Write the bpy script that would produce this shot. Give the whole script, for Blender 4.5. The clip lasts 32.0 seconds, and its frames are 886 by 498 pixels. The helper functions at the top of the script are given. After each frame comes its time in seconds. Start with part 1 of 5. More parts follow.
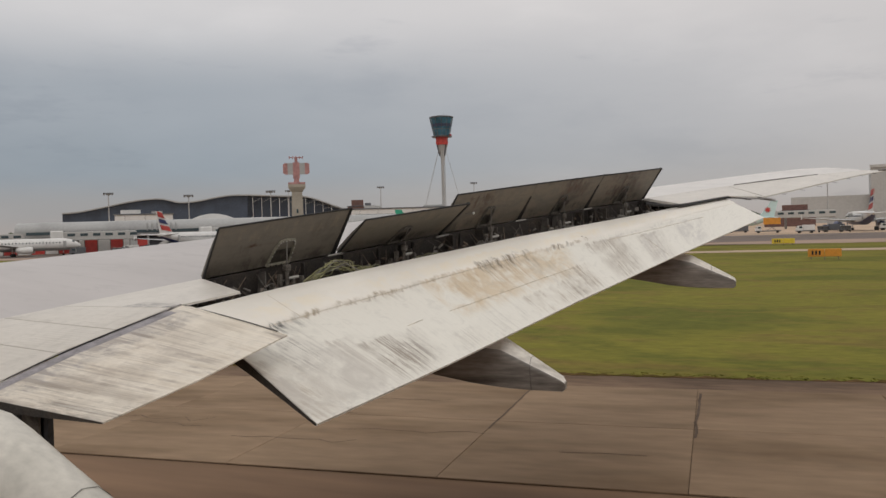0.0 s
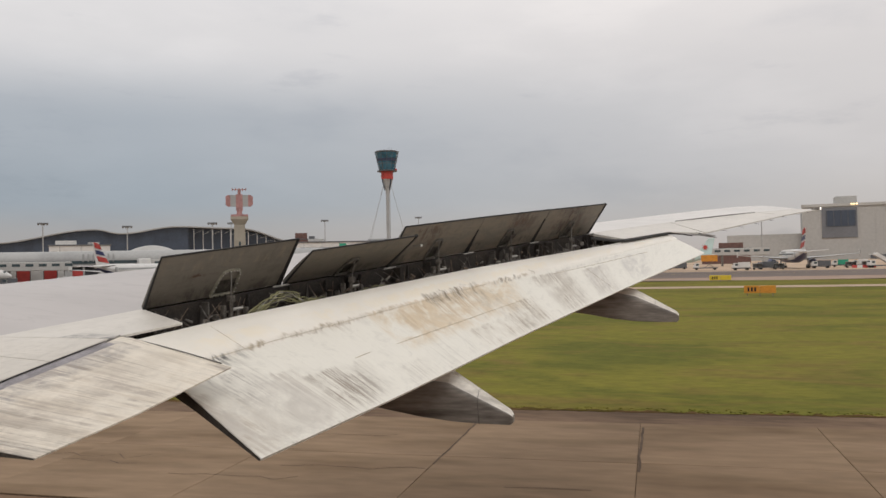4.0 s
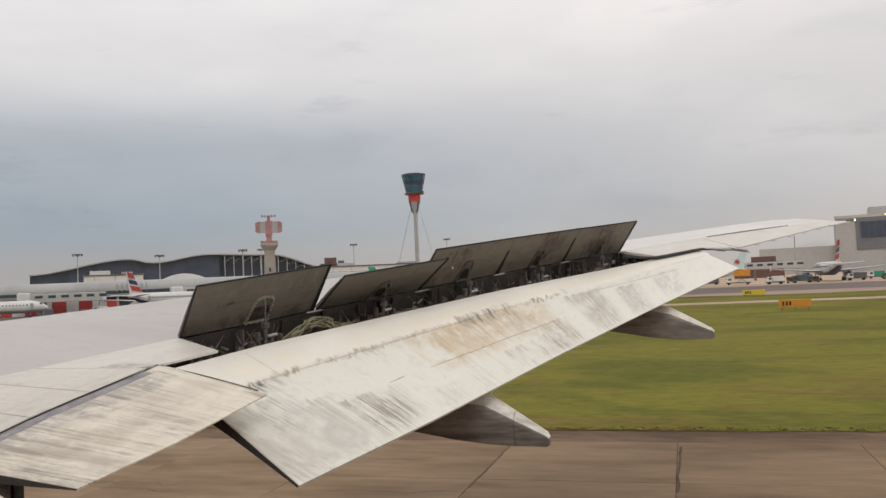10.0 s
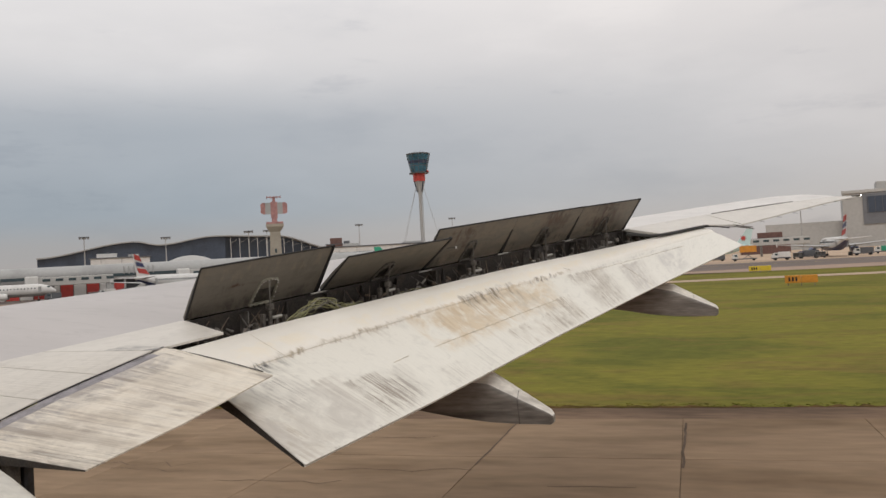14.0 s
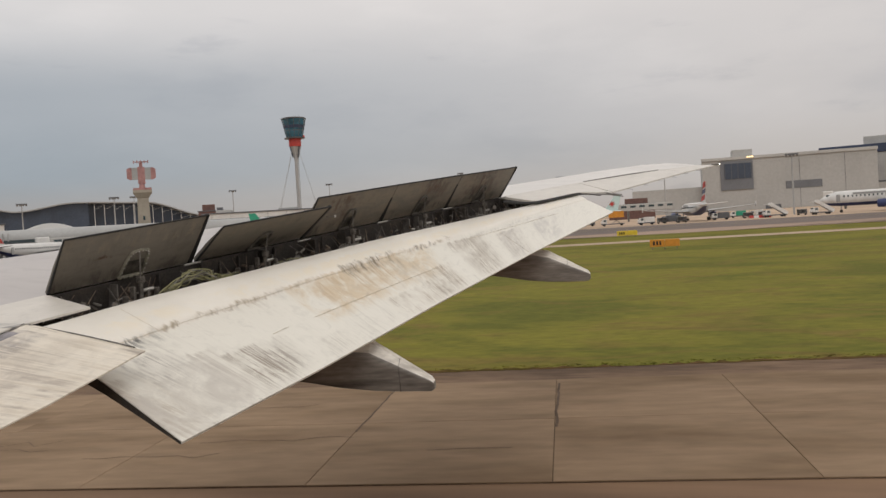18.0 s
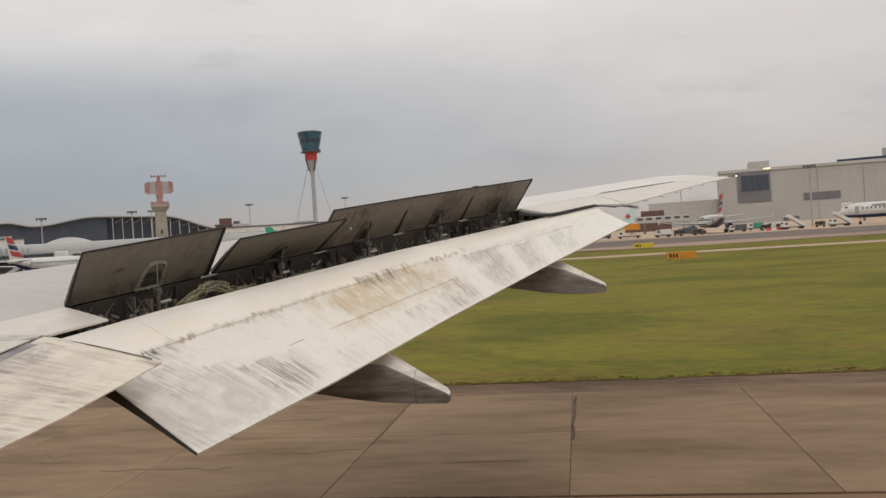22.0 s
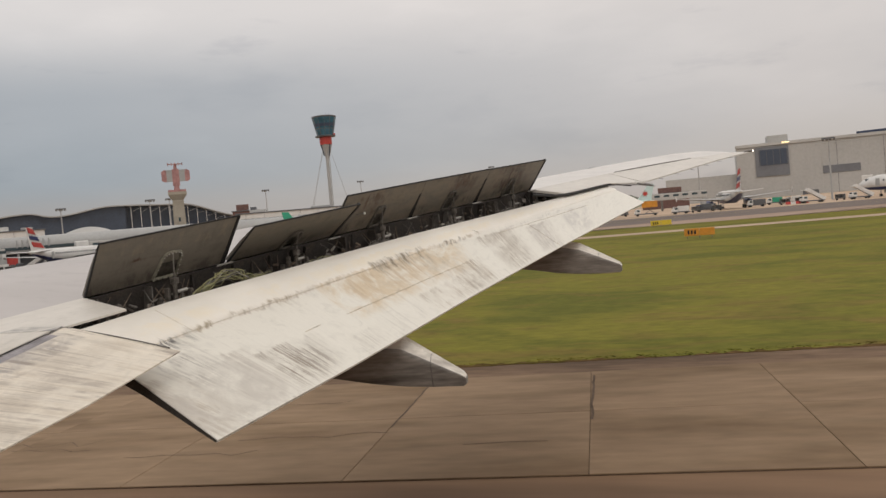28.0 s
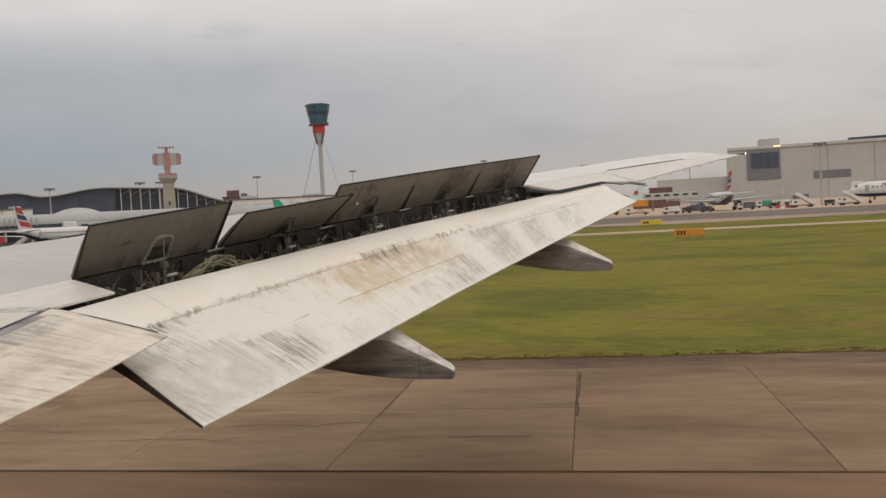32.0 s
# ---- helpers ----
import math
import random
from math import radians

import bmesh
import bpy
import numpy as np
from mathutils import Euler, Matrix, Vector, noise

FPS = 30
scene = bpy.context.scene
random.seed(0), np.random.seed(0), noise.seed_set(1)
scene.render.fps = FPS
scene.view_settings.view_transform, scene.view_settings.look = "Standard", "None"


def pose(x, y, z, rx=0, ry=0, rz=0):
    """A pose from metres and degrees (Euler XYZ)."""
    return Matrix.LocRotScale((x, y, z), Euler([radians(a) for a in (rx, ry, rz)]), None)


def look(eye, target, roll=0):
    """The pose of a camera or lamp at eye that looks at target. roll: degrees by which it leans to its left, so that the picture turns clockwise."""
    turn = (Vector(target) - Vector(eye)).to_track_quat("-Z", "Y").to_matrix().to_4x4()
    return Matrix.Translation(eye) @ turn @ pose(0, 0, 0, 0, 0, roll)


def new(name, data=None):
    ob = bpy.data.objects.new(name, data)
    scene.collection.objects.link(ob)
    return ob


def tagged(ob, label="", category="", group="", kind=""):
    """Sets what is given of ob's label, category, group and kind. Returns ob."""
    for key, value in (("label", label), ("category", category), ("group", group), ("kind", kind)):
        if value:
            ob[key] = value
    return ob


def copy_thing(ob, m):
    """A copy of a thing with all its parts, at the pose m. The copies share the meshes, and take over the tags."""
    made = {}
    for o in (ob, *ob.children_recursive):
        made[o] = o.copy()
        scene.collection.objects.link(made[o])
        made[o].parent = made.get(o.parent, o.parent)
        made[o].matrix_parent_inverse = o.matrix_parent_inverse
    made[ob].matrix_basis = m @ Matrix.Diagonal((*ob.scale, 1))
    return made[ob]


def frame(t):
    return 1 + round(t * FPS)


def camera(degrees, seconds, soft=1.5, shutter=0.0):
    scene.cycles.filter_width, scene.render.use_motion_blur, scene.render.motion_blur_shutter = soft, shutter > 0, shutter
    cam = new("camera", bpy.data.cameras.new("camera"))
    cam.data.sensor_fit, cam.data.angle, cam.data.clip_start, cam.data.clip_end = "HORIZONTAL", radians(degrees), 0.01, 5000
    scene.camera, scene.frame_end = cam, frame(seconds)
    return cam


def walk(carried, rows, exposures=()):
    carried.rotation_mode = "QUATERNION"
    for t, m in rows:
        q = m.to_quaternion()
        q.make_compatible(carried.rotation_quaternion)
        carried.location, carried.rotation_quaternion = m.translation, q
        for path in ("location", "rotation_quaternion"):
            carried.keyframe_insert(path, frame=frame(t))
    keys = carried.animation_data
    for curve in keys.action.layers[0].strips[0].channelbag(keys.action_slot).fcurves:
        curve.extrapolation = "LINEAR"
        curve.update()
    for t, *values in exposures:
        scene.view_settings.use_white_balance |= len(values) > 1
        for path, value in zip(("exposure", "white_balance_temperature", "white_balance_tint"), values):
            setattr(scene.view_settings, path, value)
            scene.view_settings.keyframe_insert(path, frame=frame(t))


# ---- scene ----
# ---- camera and its way: held at a cabin window aft of the wing ----
cam = camera(56.0, 32.0, soft=1.5)
PATH = [
    (0.0, 0.070, -0.003, 5.431, -1.23, 1.66, 23.21),
    (0.5, 0.010, 0.015, 5.392, -0.82, 0.88, 22.41),
    (1.0, -0.004, -0.013, 5.396, -0.63, 0.51, 21.74),
    (1.5, 0.002, 0.002, 5.393, 0.35, 0.59, 19.73),
    (2.0, -0.017, -0.010, 5.385, 0.50, 0.68, 18.98),
    (2.5, -0.003, 0.003, 5.416, 0.74, 1.01, 19.01),
    (3.0, 0.001, 0.008, 5.416, 0.79, 1.06, 18.61),
    (3.5, 0.003, 0.025, 5.399, 1.10, 1.05, 18.91),
    (5.5, -0.002, 0.004, 5.414, 0.60, 1.79, 20.69),
    (6.0, 0.010, -0.014, 5.436, 0.56, 2.00, 20.90),
    (6.5, -0.025, 0.009, 5.419, 1.54, 1.64, 20.20),
    (7.0, -0.036, -0.032, 5.420, 1.55, 1.78, 20.05),
    (7.5, -0.008, -0.002, 5.402, 1.41, 3.16, 22.80),
    (8.0, -0.005, -0.008, 5.419, 2.03, 3.06, 24.47),
    (8.5, -0.008, -0.005, 5.412, 2.68, 2.67, 22.83),
    (9.0, 0.005, 0.000, 5.394, 2.92, 2.57, 22.02),
    (9.5, -0.003, -0.012, 5.407, 2.75, 2.41, 21.58),
    (10.0, -0.026, 0.004, 5.413, 2.58, 2.51, 21.39),
    (10.5, -0.019, -0.011, 5.410, 2.08, 2.91, 21.97),
    (11.0, -0.001, -0.009, 5.407, 1.79, 3.18, 22.60),
    (11.5, -0.020, -0.003, 5.423, 2.35, 2.63, 21.49),
    (12.0, -0.001, -0.004, 5.415, 1.75, 3.05, 22.14),
    (12.5, -0.016, 0.009, 5.413, 1.61, 3.21, 22.81),
    (13.0, -0.013, -0.006, 5.428, 0.97, 3.37, 22.51),
    (13.5, -0.008, -0.004, 5.432, 1.12, 3.05, 22.11),
    (14.0, 0.012, -0.004, 5.421, 1.17, 3.09, 21.79),
    (14.5, 0.000, 0.014, 5.428, 1.17, 2.99, 21.23),
    (15.0, 0.009, 0.017, 5.430, 0.39, 2.28, 18.73),
    (15.5, 0.009, 0.015, 5.416, -0.58, 2.42, 17.11),
    (17.5, 0.002, 0.004, 5.441, -0.85, 2.79, 13.91),
    (18.0, -0.019, 0.008, 5.456, -1.63, 3.44, 13.40),
    (18.5, -0.008, 0.007, 5.443, -1.00, 3.54, 13.22),
    (19.0, 0.005, 0.019, 5.446, -0.89, 3.68, 13.53),
    (19.5, -0.026, 0.009, 5.439, -0.93, 3.79, 13.64),
    (20.0, -0.014, -0.014, 5.451, -0.72, 3.57, 14.29),
    (20.5, -0.012, 0.011, 5.446, -0.78, 3.60, 14.79),
    (21.0, -0.009, 0.011, 5.456, -1.19, 3.93, 14.70),
    (21.5, 0.002, 0.018, 5.450, -1.34, 4.16, 14.61),
    (22.0, -0.018, 0.009, 5.441, -0.67, 3.59, 14.47),
    (22.5, -0.002, 0.029, 5.461, -1.52, 4.13, 14.09),
    (23.0, 0.014, -0.009, 5.451, -1.45, 4.18, 14.45),
    (23.5, 0.005, 0.001, 5.449, -1.44, 4.22, 14.51),
    (24.0, 0.002, 0.009, 5.451, -1.70, 4.49, 14.98),
    (24.5, -0.018, 0.002, 5.460, -1.82, 4.49, 15.09),
    (25.0, -0.004, -0.009, 5.476, -1.85, 4.52, 15.17),
    (25.5, -0.010, 0.014, 5.461, -1.74, 4.67, 15.37),
    (27.5, -0.002, 0.005, 5.461, -1.76, 4.70, 15.45),
    (28.0, 0.025, 0.013, 5.461, -1.85, 4.84, 15.61),
    (28.5, -0.011, 0.007, 5.475, -2.05, 4.70, 15.47),
    (29.0, -0.024, 0.009, 5.472, -2.21, 4.73, 15.44),
    (29.5, -0.004, 0.010, 5.468, -2.18, 4.64, 15.50),
    (30.0, -0.001, 0.007, 5.467, -2.24, 4.26, 15.61),
    (30.5, -0.019, -0.004, 5.487, -2.29, 3.88, 15.55),
    (31.0, -0.005, 0.015, 5.472, -2.00, 3.11, 15.21),
    (31.5, -0.009, 0.011, 5.463, -1.99, 2.22, 13.90),
    (32.0, -0.004, 0.018, 5.466, -2.40, 2.98, 14.97),
]
walk(cam, [(t, pose(x, y, z, 90 + p, r, w)) for t, x, y, z, p, r, w in PATH],
     [(0, -0.02, 6510, 10), (3, 0.15, 6510, 10), (6, 0.16, 6510, 10), (9, 0.2, 6510, 10), (13, 0.16, 6510, 10), (15, 0.14, 6560, 10), (18, 0.1, 6610, 10), (23, 0.14, 6660, 10), (32, 0.1, 6760, 11)])

# ---- sky and light: an overcast afternoon ----
world = bpy.data.worlds.new("overcast_sky")
scene.world = world
world.use_nodes = True
wn, wl = world.node_tree.nodes, world.node_tree.links
wn.clear()


def wnode(kind, **values):
    n = wn.new(kind)
    for k, v in values.items():
        n.inputs[k].default_value = v
    return n


def ramp_node(nodes, stops, ease="LINEAR"):
    r = nodes.new("ShaderNodeValToRGB")
    r.color_ramp.interpolation = ease
    while len(r.color_ramp.elements) < len(stops):
        r.color_ramp.elements.new(0.5)
    for e, (p, c) in zip(r.color_ramp.elements, stops):
        e.position, e.color = p, (*c, 1) if len(c) == 3 else c
    return r


tc = wnode("ShaderNodeTexCoord")
sep = wnode("ShaderNodeSeparateXYZ")
wl.new(tc.outputs["Generated"], sep.inputs[0])
# brightness of the cloud sheet by height over the horizon
cloud = ramp_node(wn, [(0.0, (0.375, 0.335, 0.315)), (0.035, (0.345, 0.337, 0.34)), (0.08, (0.305, 0.342, 0.382)), (0.16, (0.375, 0.405, 0.44)),
                       (0.26, (0.665, 0.65, 0.65)), (0.36, (0.80, 0.775, 0.77)), (0.6, (0.82, 0.80, 0.785)), (1.0, (0.9, 0.88, 0.86))], "EASE")
wl.new(sep.outputs["Z"], cloud.inputs[0])
# the sheet is paler towards the wing tip's side
side = wnode("ShaderNodeMapRange")
side.inputs["From Min"].default_value, side.inputs["From Max"].default_value = -0.62, 0.15
side.inputs["To Min"].default_value, side.inputs["To Max"].default_value = 0.0, 1.0
wl.new(sep.outputs["X"], side.inputs["Value"])
pale = wnode("ShaderNodeMix")
pale.data_type = "RGBA"
pale_col = ramp_node(wn, [(0.0, (0.46, 0.415, 0.395)), (0.05, (0.495, 0.465, 0.45)), (0.12, (0.56, 0.536, 0.53)), (0.2, (0.63, 0.602, 0.592)), (0.34, (0.82, 0.775, 0.752)), (0.6, (0.78, 0.76, 0.745)), (1.0, (0.9, 0.88, 0.86))], "EASE")
wl.new(sep.outputs["Z"], pale_col.inputs[0])
wl.new(side.outputs[0], pale.inputs["Factor"])
wl.new(cloud.outputs[0], pale.inputs["A"])
wl.new(pale_col.outputs[0], pale.inputs["B"])
# soft cloud bands, stretched along the horizon
mapping = wnode("ShaderNodeMapping")
mapping.inputs["Scale"].default_value = (2.0, 2.0, 6.0)
wl.new(tc.outputs["Generated"], mapping.inputs[0])
n1 = wnode("ShaderNodeTexNoise", Scale=1.6, Detail=7.0, Roughness=0.55)
wl.new(mapping.outputs[0], n1.inputs["Vector"])
band = ramp_node(wn, [(0.3, (0.89, 0.90, 0.915)), (0.5, (0.985, 0.985, 0.985)), (0.72, (1.06, 1.055, 1.05))], "EASE")
wl.new(n1.outputs[0], band.inputs[0])
sheet = wnode("ShaderNodeMix")
sheet.data_type, sheet.blend_type = "RGBA", "MULTIPLY"
sheet.inputs["Factor"].default_value = 1.0
wl.new(pale.outputs["Result"], sheet.inputs["A"])
wl.new(band.outputs[0], sheet.inputs["B"])
# a few small dark wisps under the sheet
map2 = wnode("ShaderNodeMapping")
map2.inputs["Scale"].default_value, map2.inputs["Location"].default_value = (4.0, 4.0, 17.0), (0.4, 0.0, 0.0)
wl.new(tc.outputs["Generated"], map2.inputs[0])
n2 = wnode("ShaderNodeTexNoise", Scale=1.3, Detail=6.0, Roughness=0.6)
wl.new(map2.outputs[0], n2.inputs["Vector"])
wisp = ramp_node(wn, [(0.58, (1.0, 1.0, 1.0)), (0.72, (0.86, 0.87, 0.89))], "EASE")
wl.new(n2.outputs[0], wisp.inputs[0])
wisped = wnode("ShaderNodeMix")
wisped.data_type, wisped.blend_type = "RGBA", "MULTIPLY"
wisped.inputs["Factor"].default_value = 0.75
wl.new(sheet.outputs["Result"], wisped.inputs["A"])
wl.new(wisp.outputs[0], wisped.inputs["B"])
sky = wn.new("ShaderNodeTexSky")
sky.sky_type = "NISHITA"
sky.sun_disc = False
sky.sun_elevation, sky.sun_rotation = radians(48), radians(150)
both = wn.new("ShaderNodeAddShader")
bg1, bg2 = wnode("ShaderNodeBackground", Strength=0.95), wnode("ShaderNodeBackground", Strength=0.004)
wl.new(wisped.outputs["Result"], bg1.inputs["Color"])
wl.new(sky.outputs[0], bg2.inputs["Color"])
wl.new(bg1.outputs[0], both.inputs[0])
wl.new(bg2.outputs[0], both.inputs[1])
out = wn.new("ShaderNodeOutputWorld")
wl.new(both.outputs[0], out.inputs[0])

sun = new("sun", bpy.data.lights.new("sun", "SUN"))
sun.data.energy, sun.data.angle, sun.data.color = 0.5, radians(25), (1.0, 0.95, 0.88)
sun.matrix_basis = look((30, -60, 75), (0, 0, 0))

# ---- materials ----


def mat(name, color, rough=0.6, vary=0.18, scale=3.0, fine=40.0, bump=0.15, metal=0.0, stretch=(1, 1, 1), tint=None, emit=0.0, shine=0.5):
    """A surface with grain at two scales; tint is the colour of its stains."""
    m = bpy.data.materials.new(name)
    m.use_nodes = True
    nodes, links = m.node_tree.nodes, m.node_tree.links
    b = nodes["Principled BSDF"]
    b.inputs["Roughness"].default_value, b.inputs["Metallic"].default_value = rough, metal
    b.inputs["Specular IOR Level"].default_value = shine
    co = nodes.new("ShaderNodeTexCoord")
    mp = nodes.new("ShaderNodeMapping")
    mp.inputs["Scale"].default_value = stretch
    links.new(co.outputs["Object"], mp.inputs[0])
    big, small = nodes.new("ShaderNodeTexNoise"), nodes.new("ShaderNodeTexNoise")
    for n, sc in ((big, scale), (small, fine)):
        n.inputs["Scale"].default_value, n.inputs["Detail"].default_value = sc, 5
        links.new(mp.outputs[0], n.inputs["Vector"])
    dark = tint or [c * (1 - 1.6 * vary) for c in color]
    r = ramp_node(nodes, [(0.3, dark), (0.52, color), (0.75, [min(1, c * (1 + vary)) for c in color])])
    links.new(big.outputs[0], r.inputs[0])
    mx = nodes.new("ShaderNodeMix")
    mx.data_type, mx.blend_type = "RGBA", "MULTIPLY"
    mx.inputs["Factor"].default_value = 1
    r2 = ramp_node(nodes, [(0.3, (1 - vary,) * 3), (0.7, (1 + vary * 0.5,) * 3)])
    links.new(small.outputs[0], r2.inputs[0])
    links.new(r.outputs[0], mx.inputs["A"])
    links.new(r2.outputs[0], mx.inputs["B"])
    links.new(mx.outputs["Result"], b.inputs["Base Color"])
    if bump:
        bp = nodes.new("ShaderNodeBump")
        bp.inputs["Strength"].default_value, bp.inputs["Distance"].default_value = bump, 0.02
        links.new(small.outputs[0], bp.inputs["Height"])
        links.new(bp.outputs[0], b.inputs["Normal"])
    if emit:
        b.inputs["Emission Color"].default_value, b.inputs["Emission Strength"].default_value = (*color, 1), emit
    return m


def streaked(name, paint, grime, across, along, amount, patch=0.9, ends=0.0, bands=(), smear=0.3, rough=0.42, hairs=(9.0, 1.7), rear=None):
    """Weathered paint whose grime runs in streaks with the airflow: u is metres along the span, v goes from nose to
    trailing edge.
    bands: stains and broad tones as (u from, u to, v from, v to, colour, strength), ragged at their edges.
    A negative strength makes a cloudy stain without streaks. hairs: how fine the streaks of the stains are; rear: (v,
    colour) from that v on, toned for how light falls there."""
    m = bpy.data.materials.new(name)
    m.use_nodes = True
    nodes, links = m.node_tree.nodes, m.node_tree.links
    b = nodes["Principled BSDF"]
    b.inputs["Roughness"].default_value = rough
    uv = nodes.new("ShaderNodeUVMap")

    def noise_at(sx, sy, detail, off=0.0, warp=0.0, rasp=0.62):
        mp = nodes.new("ShaderNodeMapping")
        mp.inputs["Scale"].default_value, mp.inputs["Location"].default_value = (sx, sy, 1), (off, off, off)
        links.new(uv.outputs[0], mp.inputs[0])
        n = nodes.new("ShaderNodeTexNoise")
        n.inputs["Scale"].default_value, n.inputs["Detail"].default_value, n.inputs["Roughness"].default_value = 1.0, detail, rasp
        n.inputs["Distortion"].default_value = warp
        links.new(mp.outputs[0], n.inputs["Vector"])
        return n.outputs[0]

    def mathn(op, a, c, clamp=True):
        n = nodes.new("ShaderNodeMath")
        n.operation, n.use_clamp = op, clamp
        for i, v in enumerate((a, c)):
            if isinstance(v, float):
                n.inputs[i].default_value = v
            else:
                links.new(v, n.inputs[i])
        return n.outputs[0]

    def step(v, lo, hi):
        n = nodes.new("ShaderNodeMapRange")
        n.interpolation_type = "SMOOTHSTEP"
        n.inputs["From Min"].default_value, n.inputs["From Max"].default_value = min(lo, hi), max(lo, hi)
        if lo > hi:
            n.inputs["To Min"].default_value, n.inputs["To Max"].default_value = 1.0, 0.0
        links.new(v, n.inputs["Value"])
        return n.outputs[0]

    def mixc(f, a, c):
        n = nodes.new("ShaderNodeMix")
        n.data_type = "RGBA"
        links.new(f, n.inputs["Factor"])
        links.new(a, n.inputs["A"])
        n.inputs["B"].default_value = (*c, 1)
        return n.outputs["Result"]

    sp = nodes.new("ShaderNodeSeparateXYZ")
    links.new(uv.outputs[0], sp.inputs[0])
    ragged = mathn("MULTIPLY", mathn("SUBTRACT", noise_at(9.0, 1.2, 5, 3.0), 0.5, False), 0.14, False)
    u, v = mathn("ADD", sp.outputs[0], mathn("MULTIPLY", ragged, 3.0, False), False), mathn("ADD", sp.outputs[1], ragged, False)
    zone_all = step(sp.outputs[1], ends - 0.05, ends + 0.1)
    base = ramp_node(nodes, [(0.3, [c * 0.88 for c in paint]), (0.6, paint)])
    links.new(noise_at(0.8, 2.0, 6), base.inputs[0])
    col = base.outputs[0]
    if rear:
        col = mixc(mathn("MULTIPLY", step(v, rear[0] - 0.015, rear[0] + 0.03), mathn("ADD", mathn("MULTIPLY", noise_at(1.1, 2.4, 5, 55.0), 0.5), 0.6)), col, rear[1])
    for u0, u1, v0, v1, c, strength in bands:
        f = mathn("MULTIPLY", mathn("MULTIPLY", step(u, u0, u0 + 0.25), step(u, u1, u1 - 0.5)), mathn("MULTIPLY", step(v, v0, v0 + 0.03), step(v, v1, v1 - min(0.14, (v1 - v0) * 0.6))))
        hair = step(noise_at(hairs[0], hairs[1], 12, u0 + v0, 0.5, 0.72), 0.485, 0.555)
        clump = step(noise_at(2.6, 3.2, 6, u1 + v0, 0.6), 0.38, 0.6)
        cloud = step(noise_at(3.4, 5.0, 10, u0 + v1, 0.7, 0.7), 0.40, 0.66)
        if strength < 0:
            f = mathn("MULTIPLY", mathn("MULTIPLY", f, step(noise_at(2.3, 3.6, 11, u0 + v1, 0.9, 0.66), 0.34, 0.66)), -strength)
        else:
            f = mathn("MULTIPLY", mathn("MULTIPLY", f, mathn("ADD", mathn("MULTIPLY", cloud, 0.4), mathn("MULTIPLY", mathn("MULTIPLY", clump, hair), 0.95))), strength)
        col = mixc(f, col, c)
    mottle = mathn("MULTIPLY", step(noise_at(5.0, 11.0, 8, 41.0, 1.2), 0.5, 0.68), zone_all)
    col = mixc(mathn("MULTIPLY", mottle, 0.22), col, [c * 0.55 for c in paint])
    scratch = step(noise_at(across * 2.2, along * 2.0, 10, 23.0, 0.5), 0.56, 0.64)
    streak = step(noise_at(across, along, 9, 0.0, 0.7), 0.51, 0.63)
    where = step(noise_at(patch, patch * 2.2, 5, 7.0), 0.5, 0.62)
    zone = step(sp.outputs[1], ends - 0.02, ends + 0.02)
    fine = step(noise_at(across * 2.6, along * 1.6, 7, 11.0), 0.44, 0.74)
    f = mathn("MULTIPLY", mathn("MULTIPLY", mathn("MULTIPLY", streak, where), zone), amount)
    worn = step(noise_at(patch * 1.7, patch * 3.0, 5, 31.0), 0.47, 0.62)
    f = mathn("ADD", f, mathn("MULTIPLY", mathn("MULTIPLY", mathn("MULTIPLY", scratch, worn), zone), amount * 0.6))
    col = mixc(mathn("ADD", f, mathn("MULTIPLY", mathn("MULTIPLY", fine, zone), smear)), col, grime)
    links.new(col, b.inputs["Base Color"])
    bp = nodes.new("ShaderNodeBump")
    bp.inputs["Strength"].default_value, bp.inputs["Distance"].default_value = 0.12, 0.01
    links.new(fine, bp.inputs["Height"])
    links.new(bp.outputs[0], b.inputs["Normal"])
    return m


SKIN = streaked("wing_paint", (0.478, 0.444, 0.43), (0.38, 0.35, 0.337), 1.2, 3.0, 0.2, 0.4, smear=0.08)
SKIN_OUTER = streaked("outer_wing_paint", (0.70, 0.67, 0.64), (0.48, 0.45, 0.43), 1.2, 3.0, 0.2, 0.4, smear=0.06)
PANEL = streaked("panel_paint", (0.66, 0.62, 0.565), (0.38, 0.345, 0.31), 3.0, 2.0, 0.3, 0.7, bands=[
    (-1.0, 9.0, -0.2, 0.2, (0.46, 0.43, 0.40), 0.7), (-1.0, 0.5, -0.2, 3.0, (0.5, 0.46, 0.41), 0.6)], smear=0.08)
PANEL_STAINED = streaked("panel_paint_oiled", (0.66, 0.62, 0.565), (0.38, 0.345, 0.31), 3.0, 2.0, 0.3, 0.7, bands=[
    (-1.0, 0.5, 0.58, 1.3, (0.2, 0.19, 0.185), -1.3)], smear=0.08)
